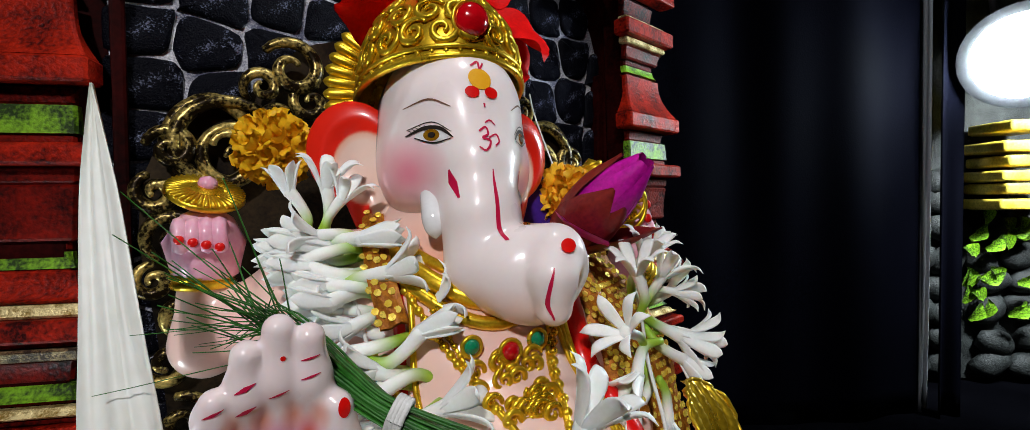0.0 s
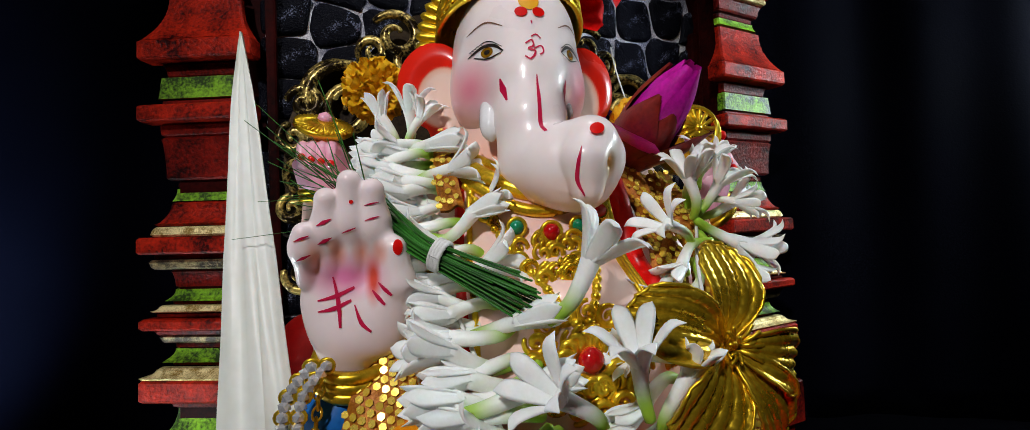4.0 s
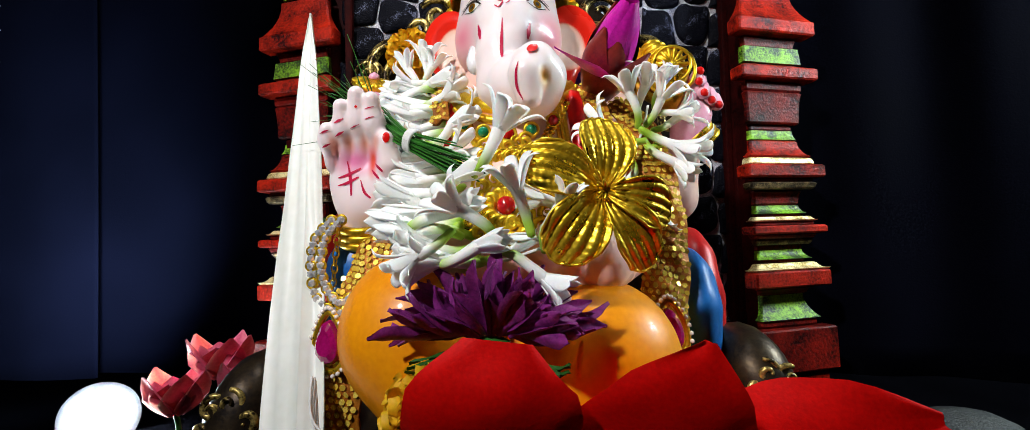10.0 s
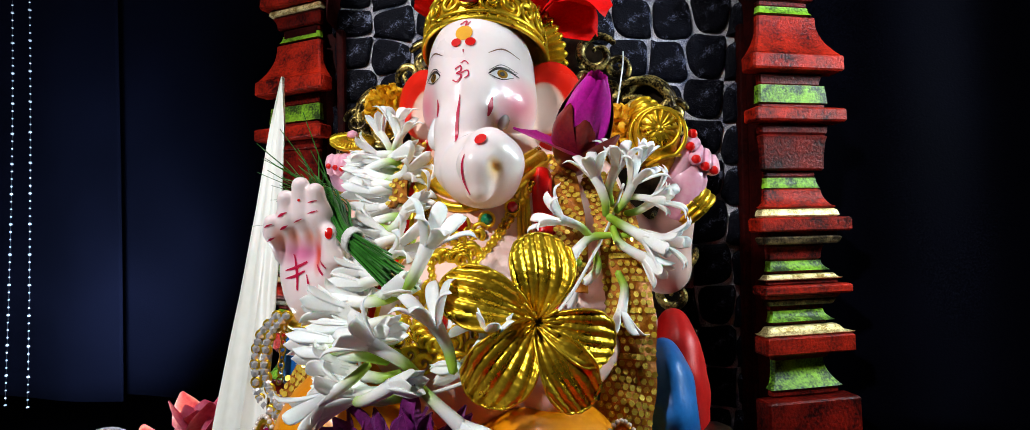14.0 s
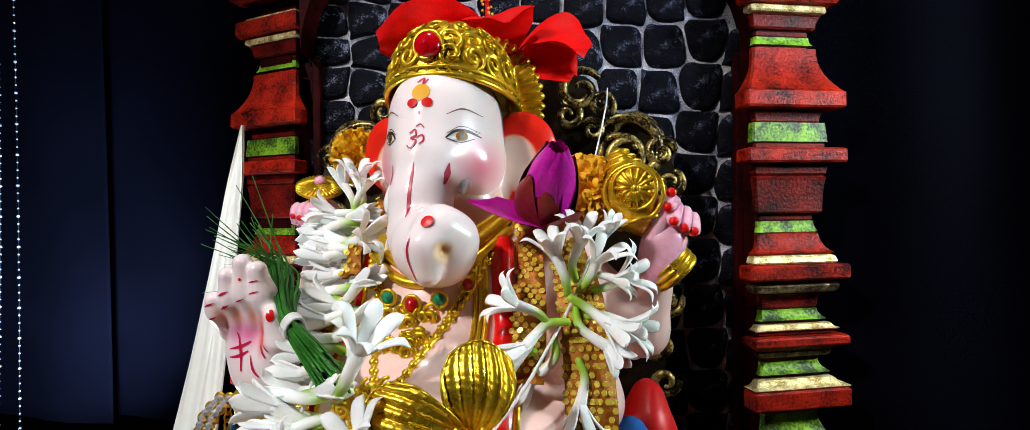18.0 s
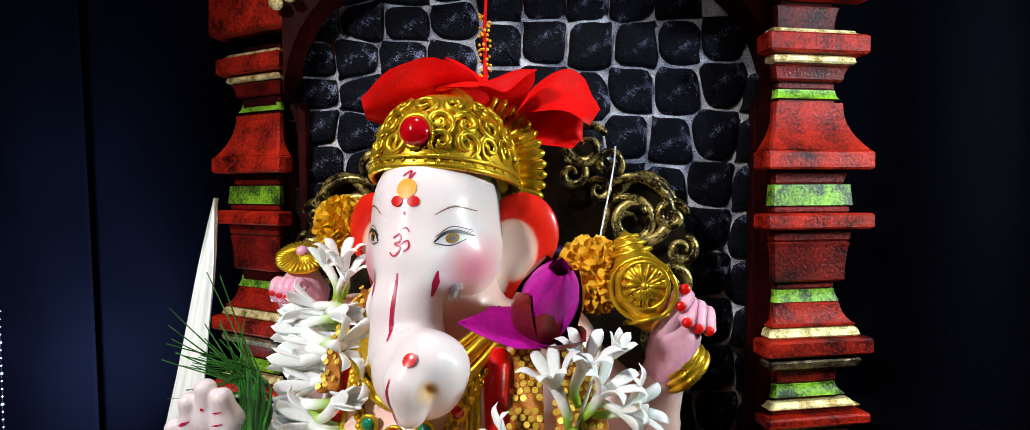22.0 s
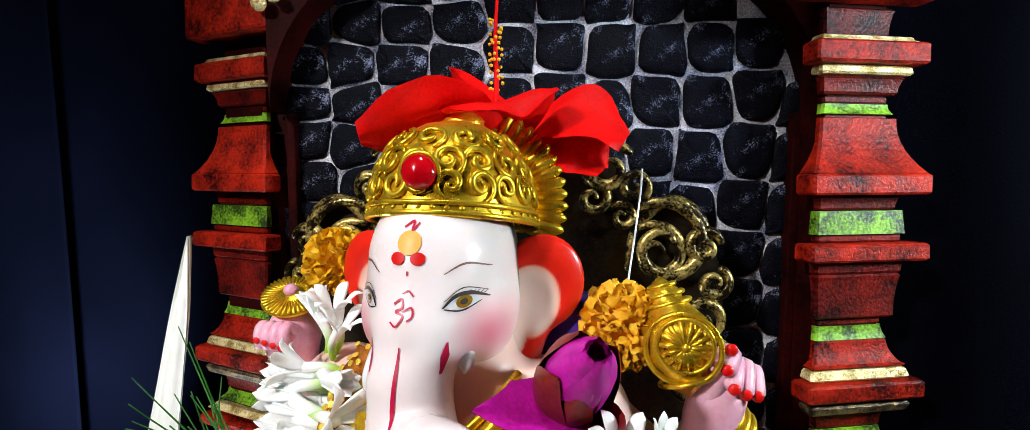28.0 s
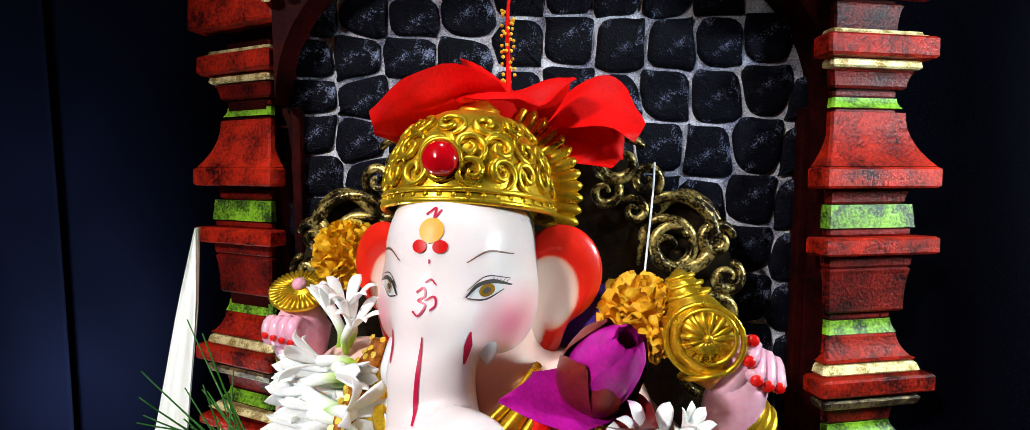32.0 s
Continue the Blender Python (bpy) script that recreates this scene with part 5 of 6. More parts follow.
def build_lotus():
    top = thing("lotus_bud", "half-open magenta lotus bud with maroon sepals", "flower", (0.047, -0.098, 0.190))
    axis = Vector((0.013, -0.040, 0.034)).normalized()
    turn = aim(axis, 0)
    for ring, (n, r, ln, w, tilt) in enumerate(((4, 0.0035, 0.050, 0.008, 0), (5, 0.0070, 0.056, 0.0105, 30), (5, 0.0084, 0.057, 0.0108, 66))):
        for k in range(n):
            pts = [(r * 0.35, 0, 0), (r * 1.25, 0, ln * 0.35), (r * 1.15, 0, ln * 0.72), (r * 0.45, 0, ln)]
            v, f = leaf_strip(pts, [w * 0.5, w * 0.95, w, w * 0.75, w * 0.15], -0.55, 0.0004, ring * 7 + k, 4, (0, 1, 0))
            part("petal", mesh_from("petal", v, f), M_LOTUS, top, at=turn @ pose(0, 0, 0, 0, 0, 360 * k / n + tilt))
    for k, (a, spread, ln, wide) in enumerate(((20, 0.10, 0.048, 0.0115), (110, 0.06, 0.052, 0.0110), (200, 0.14, 0.044, 0.0115), (290, 0.55, 0.042, 0.0105), (250, 0.02, 0.046, 0.0085))):
        pts = [(0.004, 0, -0.004), (0.0125, 0, ln * 0.3), (0.0128 + 0.012 * spread, 0, ln * 0.65), (0.0065 + 0.030 * spread, 0, ln)]
        v, f = leaf_strip(pts, [0.005, wide, wide, wide * 0.7, 0.0008], -0.5, 0.0005, 40 + k, 4, (0, 1, 0))
        part("sepal", mesh_from("sepal", v, f), M_SEPAL, top, at=turn @ pose(0, 0, 0, 0, 0, a))
    v, f = leaf_strip([(0.006, 0.002, 0.003), (0.001, -0.014, 0.005), (-0.010, -0.031, 0.009), (-0.0235, -0.0425, 0.0145)], [0.005, 0.0120, 0.0120, 0.0006], -0.2, 0.0004, 9, 4, (0.63, -0.58, -0.51))
    part("petal", mesh_from("petal", v, f), M_LOTUS, top, "loose magenta petal bent aside")


def build_aster():
    top = thing("purple_aster", "dark purple aster with many narrow ragged petals", "flower", (-0.003, -0.208, 0.081))
    rng = random.Random(5)
    shapes = []
    for k in range(4):
        ln = (0.024, 0.028, 0.021, 0.026)[k]
        v, f = leaf_strip([(0, 0, 0), (0.001, 0, ln * 0.4), (0, 0.001, ln * 0.75), (0.0, 0.003, ln)], [0.0008, 0.0022, 0.0028, 0.0024, 0.0003], 0.7, 0.0006, k, 2)
        me = mesh_from("petal", v, f)
        me.materials.append(M_ASTER)
        shapes.append(me)
    for i in range(120):
        a = rng.uniform(-0.35, math.pi + 0.35)
        y = rng.uniform(-0.75, 0.55)
        d = Vector((math.cos(a) * 1.15, y, math.sin(a) * 0.75 + 0.12))
        base = Vector((0.014 * math.cos(a) * rng.uniform(0.2, 1), 0.003 * y, 0.003 * rng.random()))
        part("petal", shapes[i % 4], None, top, at=Matrix.Translation(base) @ aim(d, rng.uniform(0, 360)) @ Matrix.Scale(rng.uniform(0.75, 1.1), 4))
    bm = bmesh.new()
    bmesh.ops.create_icosphere(bm, subdivisions=2, radius=0.012)
    bmesh.ops.scale(bm, vec=(0.6, 0.35, 0.3), verts=bm.verts)
    bmesh.ops.translate(bm, vec=(0, 0, -0.003), verts=bm.verts)
    part("calyx", bm, M_LEAF, top, "dark green calyx")
    for k in range(40):
        a = math.pi + math.pi * ((k * 7) % 40 + 0.5) / 40
        pts = [(0.010 * math.cos(a), -0.003, -0.004), (0.017 * math.cos(a), -0.008, -0.004 - 0.004 * abs(math.sin(a)) - 0.003 * (k % 3)), (0.026 * math.cos(a), -0.010 - 0.002 * (k % 4), -0.006 - 0.010 * abs(math.sin(a)) * (0.5 + 0.25 * (k % 3)))]
        part("bract", mesh_from("bract", *leaf_strip(pts, [0.0008, 0.0014, 0.0003], 0.3, 0.0006, k, 2, (0, 1, 0.2))), M_LEAF, top)


def build_grass():
    top = thing("durva_grass_bunch", "bunch of green grass blades tied with white thread", "grass bunch", (0, 0, 0))
    rng = random.Random(17)
    tie, end = np.array((-0.0398, -0.1660, 0.157)), np.array((-0.0165, -0.181, 0.1455))
    axis = (end - tie) / np.linalg.norm(end - tie)
    for i in range(54):
        o = np.array([rng.gauss(0, 0.0022), rng.gauss(0, 0.0012), rng.gauss(0, 0.0022)])
        far = i % 5 == 0
        tip = np.array((-0.100 + rng.uniform(-0.01, 0.03), -0.132 + rng.uniform(-0.015, 0.02), 0.198 + rng.uniform(-0.038, 0.022))) if far else \
            np.array((-0.084 + rng.uniform(-0.010, 0.018), -0.140 + rng.uniform(-0.015, 0.015), 0.186 + rng.uniform(-0.020, 0.014)))
        mid = np.array((-0.064, -0.1375, 0.1745)) + o * 1.5
        tail = end + o * 1.4 + axis * rng.uniform(-0.006, 0.006)
        line = spline([tail, tie + o * 0.8, tie + np.array((-0.010, 0.010, 0.007)) + o, mid, tip], 6)
        part("blade", tube("blade", line, np.interp(np.linspace(0, 1, len(line)), [0, 0.3, 1], [0.0007, 0.0009, 0.00022]), 5, True, 0.45), M_GRASS, top)
    for k in range(4):
        c = tie + axis * (k - 1.5) * 0.0010
        u = np.cross(axis, (0, 0, 1.0))
        u /= np.linalg.norm(u)
        w = np.cross(axis, u)
        ring = [c + 0.0048 * (u * math.cos(a) * 0.75 + w * math.sin(a)) for a in np.linspace(0, 2 * np.pi, 20)]
        part("thread", tube("thread", ring, 0.0008, 6, False), M_THREAD, top, "white cotton tie")


def build_leaf_blade():
    """The tall pale leaf, folded along its midrib like a sword."""
    top = thing("pale_leaf_blade", "tall cream-white pointed leaf folded like a blade", "leaf", (0, 0, 0))
    rows = [(0.2487, 0.0003), (0.2330, 0.0024), (0.2130, 0.0048), (0.1780, 0.0072), (0.1560, 0.0090), (0.1310, 0.0104), (0.1080, 0.0121),
            (0.0800, 0.0132), (0.0500, 0.0136), (0.0200, 0.0134), (-0.0115, 0.0120)]
    mid = []
    for z, w in rows:
        a = (0.2487 - z) / 0.2607
        mid.append((-0.1176 + 0.0291 * a + 0.0162 * a * a, -0.0935 - 0.100 * a - 0.0283 * a * a, z))
    cx = spline(mid, 8)
    hw = np.interp(np.linspace(0, 1, len(cx)), np.linspace(0, 1, len(rows)), [w for z, w in rows])
    for name, lo, hi in (("half", -1.0, 0.30), ("half", 0.30, 1.0)):
        v, f = [], []
        cols = 6
        for layer, off in ((0, -0.0004), (1, 0.0004)):
            for i, (p, w) in enumerate(zip(cx, hw)):
                for j in range(cols + 1):
                    q = lo + (hi - lo) * j / cols
                    fold = 0.30 * abs(q - 0.30) * w + 0.0010 * math.sin(q * 9 + p[2] * 30) + 0.0006 * math.sin(q * 31)
                    v.append((p[0] + q * w, p[1] + fold + off, p[2]))
            base = layer * len(cx) * (cols + 1)
            for i in range(len(cx) - 1):
                for j in range(cols):
                    a = base + i * (cols + 1) + j
                    quad = (a, a + 1, a + cols + 2, a + cols + 1)
                    f.append(quad[::-1] if layer == 0 else quad)
        part(name, mesh_from(name, v, f), M_BLADE, top)


# ---- ornaments ----
def build_gold_flower():
    top = thing("gold_leaf_ornament", "shiny gold foil ornament of five fluted lobes", "ornament", (0.0370, -0.1900, 0.1300))
    n = Vector((0.30, -0.93, 0.14)).normalized()
    right = Vector((0.93, 0.30, 0.0)).normalized()
    up = right.cross(n) * -1
    if up.z < 0:
        up = -up
    base = Matrix((( right.x, n.x, up.x, 0), (right.y, n.y, up.y, 0), (right.z, n.z, up.z, 0), (0, 0, 0, 1)))
    for k, (angle, ln, wide) in enumerate(((82, 0.030, 0.0112), (156, 0.034, 0.0100), (228, 0.032, 0.0112), (-62, 0.033, 0.0092), (-20, 0.028, 0.0092))):
        v, f = [], []
        rows, cols = 36, 40
        for layer, off in ((0, 0.0003), (1, -0.0003)):
            for i in range(rows + 1):
                u = i / rows
                w = wide * (0.12 + 0.88 * math.sin(min(1.0, u * 1.12) * math.pi * 0.56) ** 0.9) * (1 - 0.25 * max(0, u - 0.8) * 5 * 0.5)
                for j in range(cols + 1):
                    q = j / cols * 2 - 1
                    z = u * ln * (1 - 0.16 * q * q)
                    flute = 0.0016 * abs(math.sin((q + 0.30 * u * u) * math.pi * 2.6)) ** 0.6 * (0.3 + u) + 0.00016 * math.sin(u * 75 + q * 6)
                    cup = 0.004 * q * q * u + 0.006 * math.sin(u * math.pi * 0.9) - 0.004 * u * u
                    v.append((q * w, flute + cup + off, z))
            b = layer * (rows + 1) * (cols + 1)
            for i in range(rows):
                for j in range(cols):
                    a = b + i * (cols + 1) + j
                    quad = (a, a + 1, a + cols + 2, a + cols + 1)
                    f.append(quad if layer == 0 else quad[::-1])
        lobe = part("lobe", mesh_from("lobe", v, f), M_GOLD, top, at=base @ pose(0, 0.001 * k, 0, 0, 90 - angle, 0))
        part("rim", tube("rim", [v[i * 41] for i in range(0, 37, 2)] + [v[36 * 41 + j] for j in range(1, 40, 2)] + [v[i * 41 + 40] for i in range(36, -1, -2)], 0.00055, 5), M_GOLD, lobe)
    rng = random.Random(2)
    for k in range(16):
        a = rng.uniform(0, 6.28)
        r = rng.uniform(0.003, 0.008)
        pts = [(0, 0.003, 0), (r * 0.5 * math.cos(a), 0.008, r * 0.5 * math.sin(a)), (r * math.cos(a), 0.0075 + 0.003 * rng.random(), r * math.sin(a))]
        part("foil_wire", tube("foil_wire", spline(pts, 4), 0.0006, 5), M_GOLD, top, at=base)


def build_stole(name, points, half, outward, label, seed):
    """A hanging net band covered in sequins."""
    top = thing(name, label, "stole", (0, 0, 0), "sequined stoles")
    line = spline(points, 10)
    w = np.interp(np.linspace(0, 1, len(line)), np.linspace(0, 1, len(half)), half)
    t = np.gradient(line, axis=0)
    t /= np.linalg.norm(t, axis=1)[:, None]
    o = np.array(outward, float)
    side = np.cross(t, o)
    side /= np.linalg.norm(side, axis=1)[:, None]
    nor = np.cross(side, t)
    nor *= np.sign((nor @ o))[:, None]
    rng = np.random.default_rng(seed)
    v, f = [], []
    cols = 8
    for layer, off in ((0, 0.0005), (1, -0.0008)):
        for i in range(len(line)):
            for j in range(cols + 1):
                q = j / cols * 2 - 1
                v.append(line[i] + side[i] * q * w[i] + nor[i] * (off - 0.22 * q * q * w[i] + 0.0010 * math.sin(i * 0.8 + q * 4)))
        b = layer * len(line) * (cols + 1)
        for i in range(len(line) - 1):
            for j in range(cols):
                a = b + i * (cols + 1) + j
                f.append((a, a + 1, a + cols + 2, a + cols + 1))
    part("net", mesh_from("net", v, f), M_STOLE, top)
    length = np.concatenate([[0], np.cumsum(np.linalg.norm(np.diff(line, axis=0), axis=1))])
    step = 0.0027
    pieces = []
    rows = int(length[-1] / step)
    for r in range(rows):
        s = r * step
        i = min(np.searchsorted(length, s), len(line) - 1)
        n = max(2, int(2 * w[i] / 0.0030))
        for k in range(n):
            q = (k + 0.5 + 0.5 * (r % 2)) / n * 2 - 1
            if q > 1 or rng.random() < 0.07:
                continue
            c = line[i] + side[i] * q * w[i] + nor[i] * (0.0012 - 0.22 * q * q * w[i] + 0.0010 * math.sin(i * 0.8 + q * 4))
            m = nor[i] + rng.normal(0, 0.16, 3)
            m /= np.linalg.norm(m)
            a = np.cross(m, t[i])
            a /= np.linalg.norm(a)
            b = np.cross(m, a)
            ring = [c + 0.00135 * (a * math.cos(x) + b * math.sin(x)) for x in np.linspace(0, 2 * np.pi, 6, endpoint=False)]
            back = [p - m * 0.00025 for p in ring]
            pieces.append((ring + back, [tuple(range(6)), tuple(range(11, 5, -1))] + [(x, x + 6, (x + 1) % 6 + 6, (x + 1) % 6) for x in range(6)]))
    me = mesh_from("sequin_layer", *joined(pieces), smooth=False)
    tagged(part("sequin_layer", me, M_SEQUIN, top, "round gold sequins"), kind="stuff")
    return top


def build_drop(name, c, outward, label):
    top = thing(name, label, "brooch", c, "teardrop brooches")
    out = Vector(outward).normalized()
    turn = out.to_track_quat("-Y", "Z").to_matrix().to_4x4()

    def edge(a, k):
        return (k * 0.0075 * math.sin(a) * (1 - 0.35 * math.cos(a)), 0, k * 0.0115 * math.cos(a) + 0.001)
    v, f = [], []
    for i, (k, y) in enumerate(((1, 0.0), (0.92, -0.0022), (0.6, -0.0036))):
        v += [(edge(a, k * 0.8)[0], y, edge(a, k * 0.8)[2]) for a in np.linspace(0, 2 * np.pi, 20, endpoint=False)]
    f = [(i * 20 + k, i * 20 + (k + 1) % 20, (i + 1) * 20 + (k + 1) % 20, (i + 1) * 20 + k) for i in range(2) for k in range(20)] + [tuple(range(40, 60))]
    part("glass_drop", mesh_from("glass_drop", v, f, False), M_AMETHYST, top, at=turn)
    part("setting", tube("setting", [edge(a, 1.05) for a in np.linspace(0, 2 * np.pi, 40)], 0.0014, 6, False), M_GOLD, top, at=turn)
    bm = bmesh.new()
    bmesh.ops.create_icosphere(bm, subdivisions=1, radius=0.0011)
    pearl = to_mesh("pearl", bm, M_PEARL)
    for a in np.linspace(0, 2 * np.pi, 26, endpoint=False):
        x, y, z = edge(a, 1.22)
        part("pearl", pearl, None, top, at=turn @ pose(x, -0.001, z))


def build_chain():
    top = thing("rhinestone_chain", "sparkling rhinestone chain hanging in loops", "chain", (0, 0, 0))
    bm = bmesh.new()
    bmesh.ops.create_icosphere(bm, subdivisions=1, radius=0.0021)
    stone = to_mesh("rhinestone", bm, M_CRYSTAL, False)
    ring = tube("setting", [(0.0022 * math.cos(a), 0, 0.0022 * math.sin(a)) for a in np.linspace(0, 2 * np.pi, 14)], 0.0006, 5, False)
    ring.materials.append(M_GOLD)
    for row, off in enumerate((0.0, 0.0045)):
        line = spline([(-0.075 - off, -0.158, 0.124), (-0.0815 - off, -0.160, 0.116), (-0.0830 - off, -0.162, 0.104), (-0.080 - off, -0.163, 0.094 - off), (-0.073, -0.166, 0.088 - off), (-0.064, -0.168, 0.093 - off)], 4)
        for i, p in enumerate(line):
            part("rhinestone", stone, None, top, at=pose(*p, 0, 0, 25 * i))
            if i % 2 == 0:
                part("setting", ring, None, top, at=pose(*p, 0, 40 * i, 0))
    links = thing("gold_chain", "short gold chain of open links", "chain", (0, 0, 0))
    link_mesh = tube("link", [(0.0014 * math.cos(a), 0, 0.0023 * math.sin(a)) for a in np.linspace(0, 2 * np.pi, 16)], 0.0004, 5, False)
    link_mesh.materials.append(M_GOLD)
    for i in range(9):
        part("link", link_mesh, None, links, at=pose(-0.077 - 0.0004 * i, -0.156, 0.122 - 0.0033 * i, 0, 12 * (i % 3), 90 * (i % 2)))


def build_beads():
    bm = bmesh.new()
    bmesh.ops.create_icosphere(bm, subdivisions=1, radius=0.0016)
    bead = to_mesh("bead", bm, M_CRYSTAL)
    for x, y, sway in ((-0.493, 0.056, 0.008), (-0.522, 0.058, 0.014)):
        top = thing("bead_string", "thin hanging string of small clear beads", "bead string", (x, y, 0.0), "hanging bead strings")
        line = spline([(sway * math.sin(z * 4), 0, z) for z in np.linspace(-0.012, 0.95, 9)], 10)
        part("thread", tube("thread", line, 0.00012, 5), M_HOUSING, top)
        s = np.concatenate([[0], np.cumsum(np.linalg.norm(np.diff(line, axis=0), axis=1))])
        d = 0.0
        while d < s[-1]:
            p = [np.interp(d, s, line[:, a]) for a in range(3)]
            part("bead", bead, None, top, at=pose(*p) @ Matrix.Scale(1.0 if int(d / 0.0075) % 4 == 0 else 0.65, 4))
            d += 0.0075


# ---- throne ----
def flat_curl(place, size, turn, way, thick, loops=1.3):
    pts, rad = [], []
    for i in range(30):
        t = i / 29
        a = turn + way * t * loops * 2 * math.pi
        r = size * (1 - 0.80 * t)
        pts.append((place[0] + r * math.cos(a), place[1] - 0.002 - 0.004 * t, place[2] + r * math.sin(a)))
        rad.append(thick * (0.55 + 0.75 * math.sin(math.pi * min(1, t + 0.1))))
    return tube_data(pts, rad, 8)


def build_throne():
    top = thing("throne", "dark bronze throne back with rubbed gold scrollwork", "throne", (0, 0, 0))
    out = []
    for s in (1, -1):
        side = [(0.030, 0.30), (0.055, 0.292), (0.070, 0.276), (0.082, 0.262), (0.102, 0.258), (0.116, 0.243), (0.124, 0.222), (0.126, 0.195), (0.120, 0.150), (0.116, 0.100), (0.112, 0.03), (0.110, -0.012)]
        out.append([(0.002 + s * x, z) for x, z in side])
    outline = out[0] + out[1][::-1]
    bm = bmesh.new()
    a = [bm.verts.new((x, 0.004, z)) for x, z in outline]
    b = [bm.verts.new((x, 0.016, z)) for x, z in outline]
    bm.faces.new(a)
    bm.faces.new(b[::-1])
    for k in range(len(a)):
        bm.faces.new((a[k], b[k], b[(k + 1) % len(a)], a[(k + 1) % len(a)]))
    turned = pose(0, -0.004, 0, 0, 0, 5)
    part("back_plate", bm, M_BRONZE, top, at=turned, smooth=False)
    for s in (1, -1):
        for x, z, size, turn, way, thick in ((0.060, 0.278, 0.015, 0.6, 1, 0.0028), (0.052, 0.262, 0.010, 2.0, -1, 0.0022), (0.074, 0.268, 0.009, -0.8, 1, 0.0022), (0.068, 0.252, 0.008, 2.6, -1, 0.0018),
                                             (0.091, 0.236, 0.026, 2.4, -1, 0.0030), (0.087, 0.232, 0.017, 2.2, -1, 0.0024), (0.112, 0.236, 0.010, 0.2, 1, 0.0026), (0.118, 0.216, 0.009, 1.2, -1, 0.0026),
                                             (0.112, 0.196, 0.012, -1.0, 1, 0.0026), (0.120, 0.176, 0.008, 1.5, -1, 0.0022), (0.108, 0.160, 0.012, 2.5, 1, 0.0026), (0.116, 0.138, 0.010, 0.3, -1, 0.0026),
                                             (0.110, 0.110, 0.012, 1.3, 1, 0.0026), (0.114, 0.085, 0.010, 0.0, -1, 0.0024)):
            w = way * s
            t = turn if s > 0 else math.pi - turn
            part("scroll", mesh_from("scroll", *flat_curl((0.002 + s * x, 0.000, z), size, t, w, thick)), M_OLD_GOLD, top, at=turned)
        line = spline([(0.002 + s * x, 0.001, z) for x, z in ((0.072, 0.222), (0.076, 0.244), (0.092, 0.260), (0.108, 0.254), (0.115, 0.238), (0.110, 0.226))], 8)
        part("band", tube("band", line, np.interp(np.linspace(0, 1, len(line)), [0, 0.5, 1], [0.0020, 0.0040, 0.0018]), 8), M_OLD_GOLD, top, at=turned)
    bm = bmesh.new()
    box(bm, (-0.112, -0.185, -0.012), (0.116, 0.004, 0.012), 0.004, 3)
    part("seat", bm, M_BRONZE, top, "dark bronze seat block")
    for x, y, z, s in ((0.112, -0.128, 0.034, 1), (-0.118, -0.150, 0.030, -1)):
        pts = spline([(x - s * 0.012, y + 0.055, 0.010), (x, y + 0.030, z + 0.014), (x, y, z + 0.018), (x + s * 0.004, y - 0.010, z), (x + s * 0.004, y - 0.008, 0.000)], 6)
        arm = part("arm", tube("arm", pts, np.interp(np.linspace(0, 1, len(pts)), [0, 0.5, 0.75, 1], [0.010, 0.015, 0.016, 0.013]), 16), M_BRONZE, top, "rounded bronze armrest")
        for k in range(7):
            a = k * 0.9
            part("scroll", mesh_from("scroll", *flat_curl((x + s * (0.004 + 0.010 * math.cos(a)), y - 0.016, z + 0.004 + 0.013 * math.sin(a)), 0.0055, a, 1 if k % 2 else -1, 0.0014)), M_OLD_GOLD, arm)


def build_cushion(name, c, r, material, label):
    def field(X, Y, Z):
        d = ball(X, Y, Z, c, r)
        return d + 0.0006 * np.sin(Z * 260) * np.sin(Y * 200)
    lo, hi = [c[i] - r[i] - 0.004 for i in range(3)], [c[i] + r[i] + 0.004 for i in range(3)]
    me = mesh_from(name, *[x for x in skin_of(field, lo, hi, 0.0018)])
    me.materials.append(material)
    return tagged(new(name, me), label, "cushion", "throne cushions")


# ---- lamps, the lit corner beyond the drape, and small things ----
def build_spotlight(eye, target, r, label):
    top = thing("led_spotlight", label, "spotlight", (0, 0, 0), "led spotlights")
    m = look(eye, target)
    bm = bmesh.new()
    bmesh.ops.create_cone(bm, cap_ends=True, segments=32, radius1=r * 1.25, radius2=r * 0.8, depth=r * 2.2)
    bmesh.ops.translate(bm, vec=(0, 0, r * 1.35), verts=bm.verts)
    part("housing", bm, M_HOUSING, top, at=m, smooth=False)
    bm = bmesh.new()
    bmesh.ops.create_uvsphere(bm, u_segments=24, v_segments=10, radius=r)
    bmesh.ops.scale(bm, vec=(1, 1, 0.25), verts=bm.verts)
    bmesh.ops.translate(bm, vec=(0, 0, r * 0.18), verts=bm.verts)
    part("lens", bm, M_LENS if eye[2] > 0.1 else M_LENS_LOW, top, "glaring white lens", at=m)
    if eye[2] > 0.1:
        part("cable", tube("cable", spline([(eye[0], eye[1] + 0.02, eye[2] + r), (eye[0] + 0.01, eye[1] + 0.04, eye[2] + 0.2), (eye[0], eye[1] + 0.03, 0.95)], 5), 0.003, 8), M_HOUSING, top)
    return top


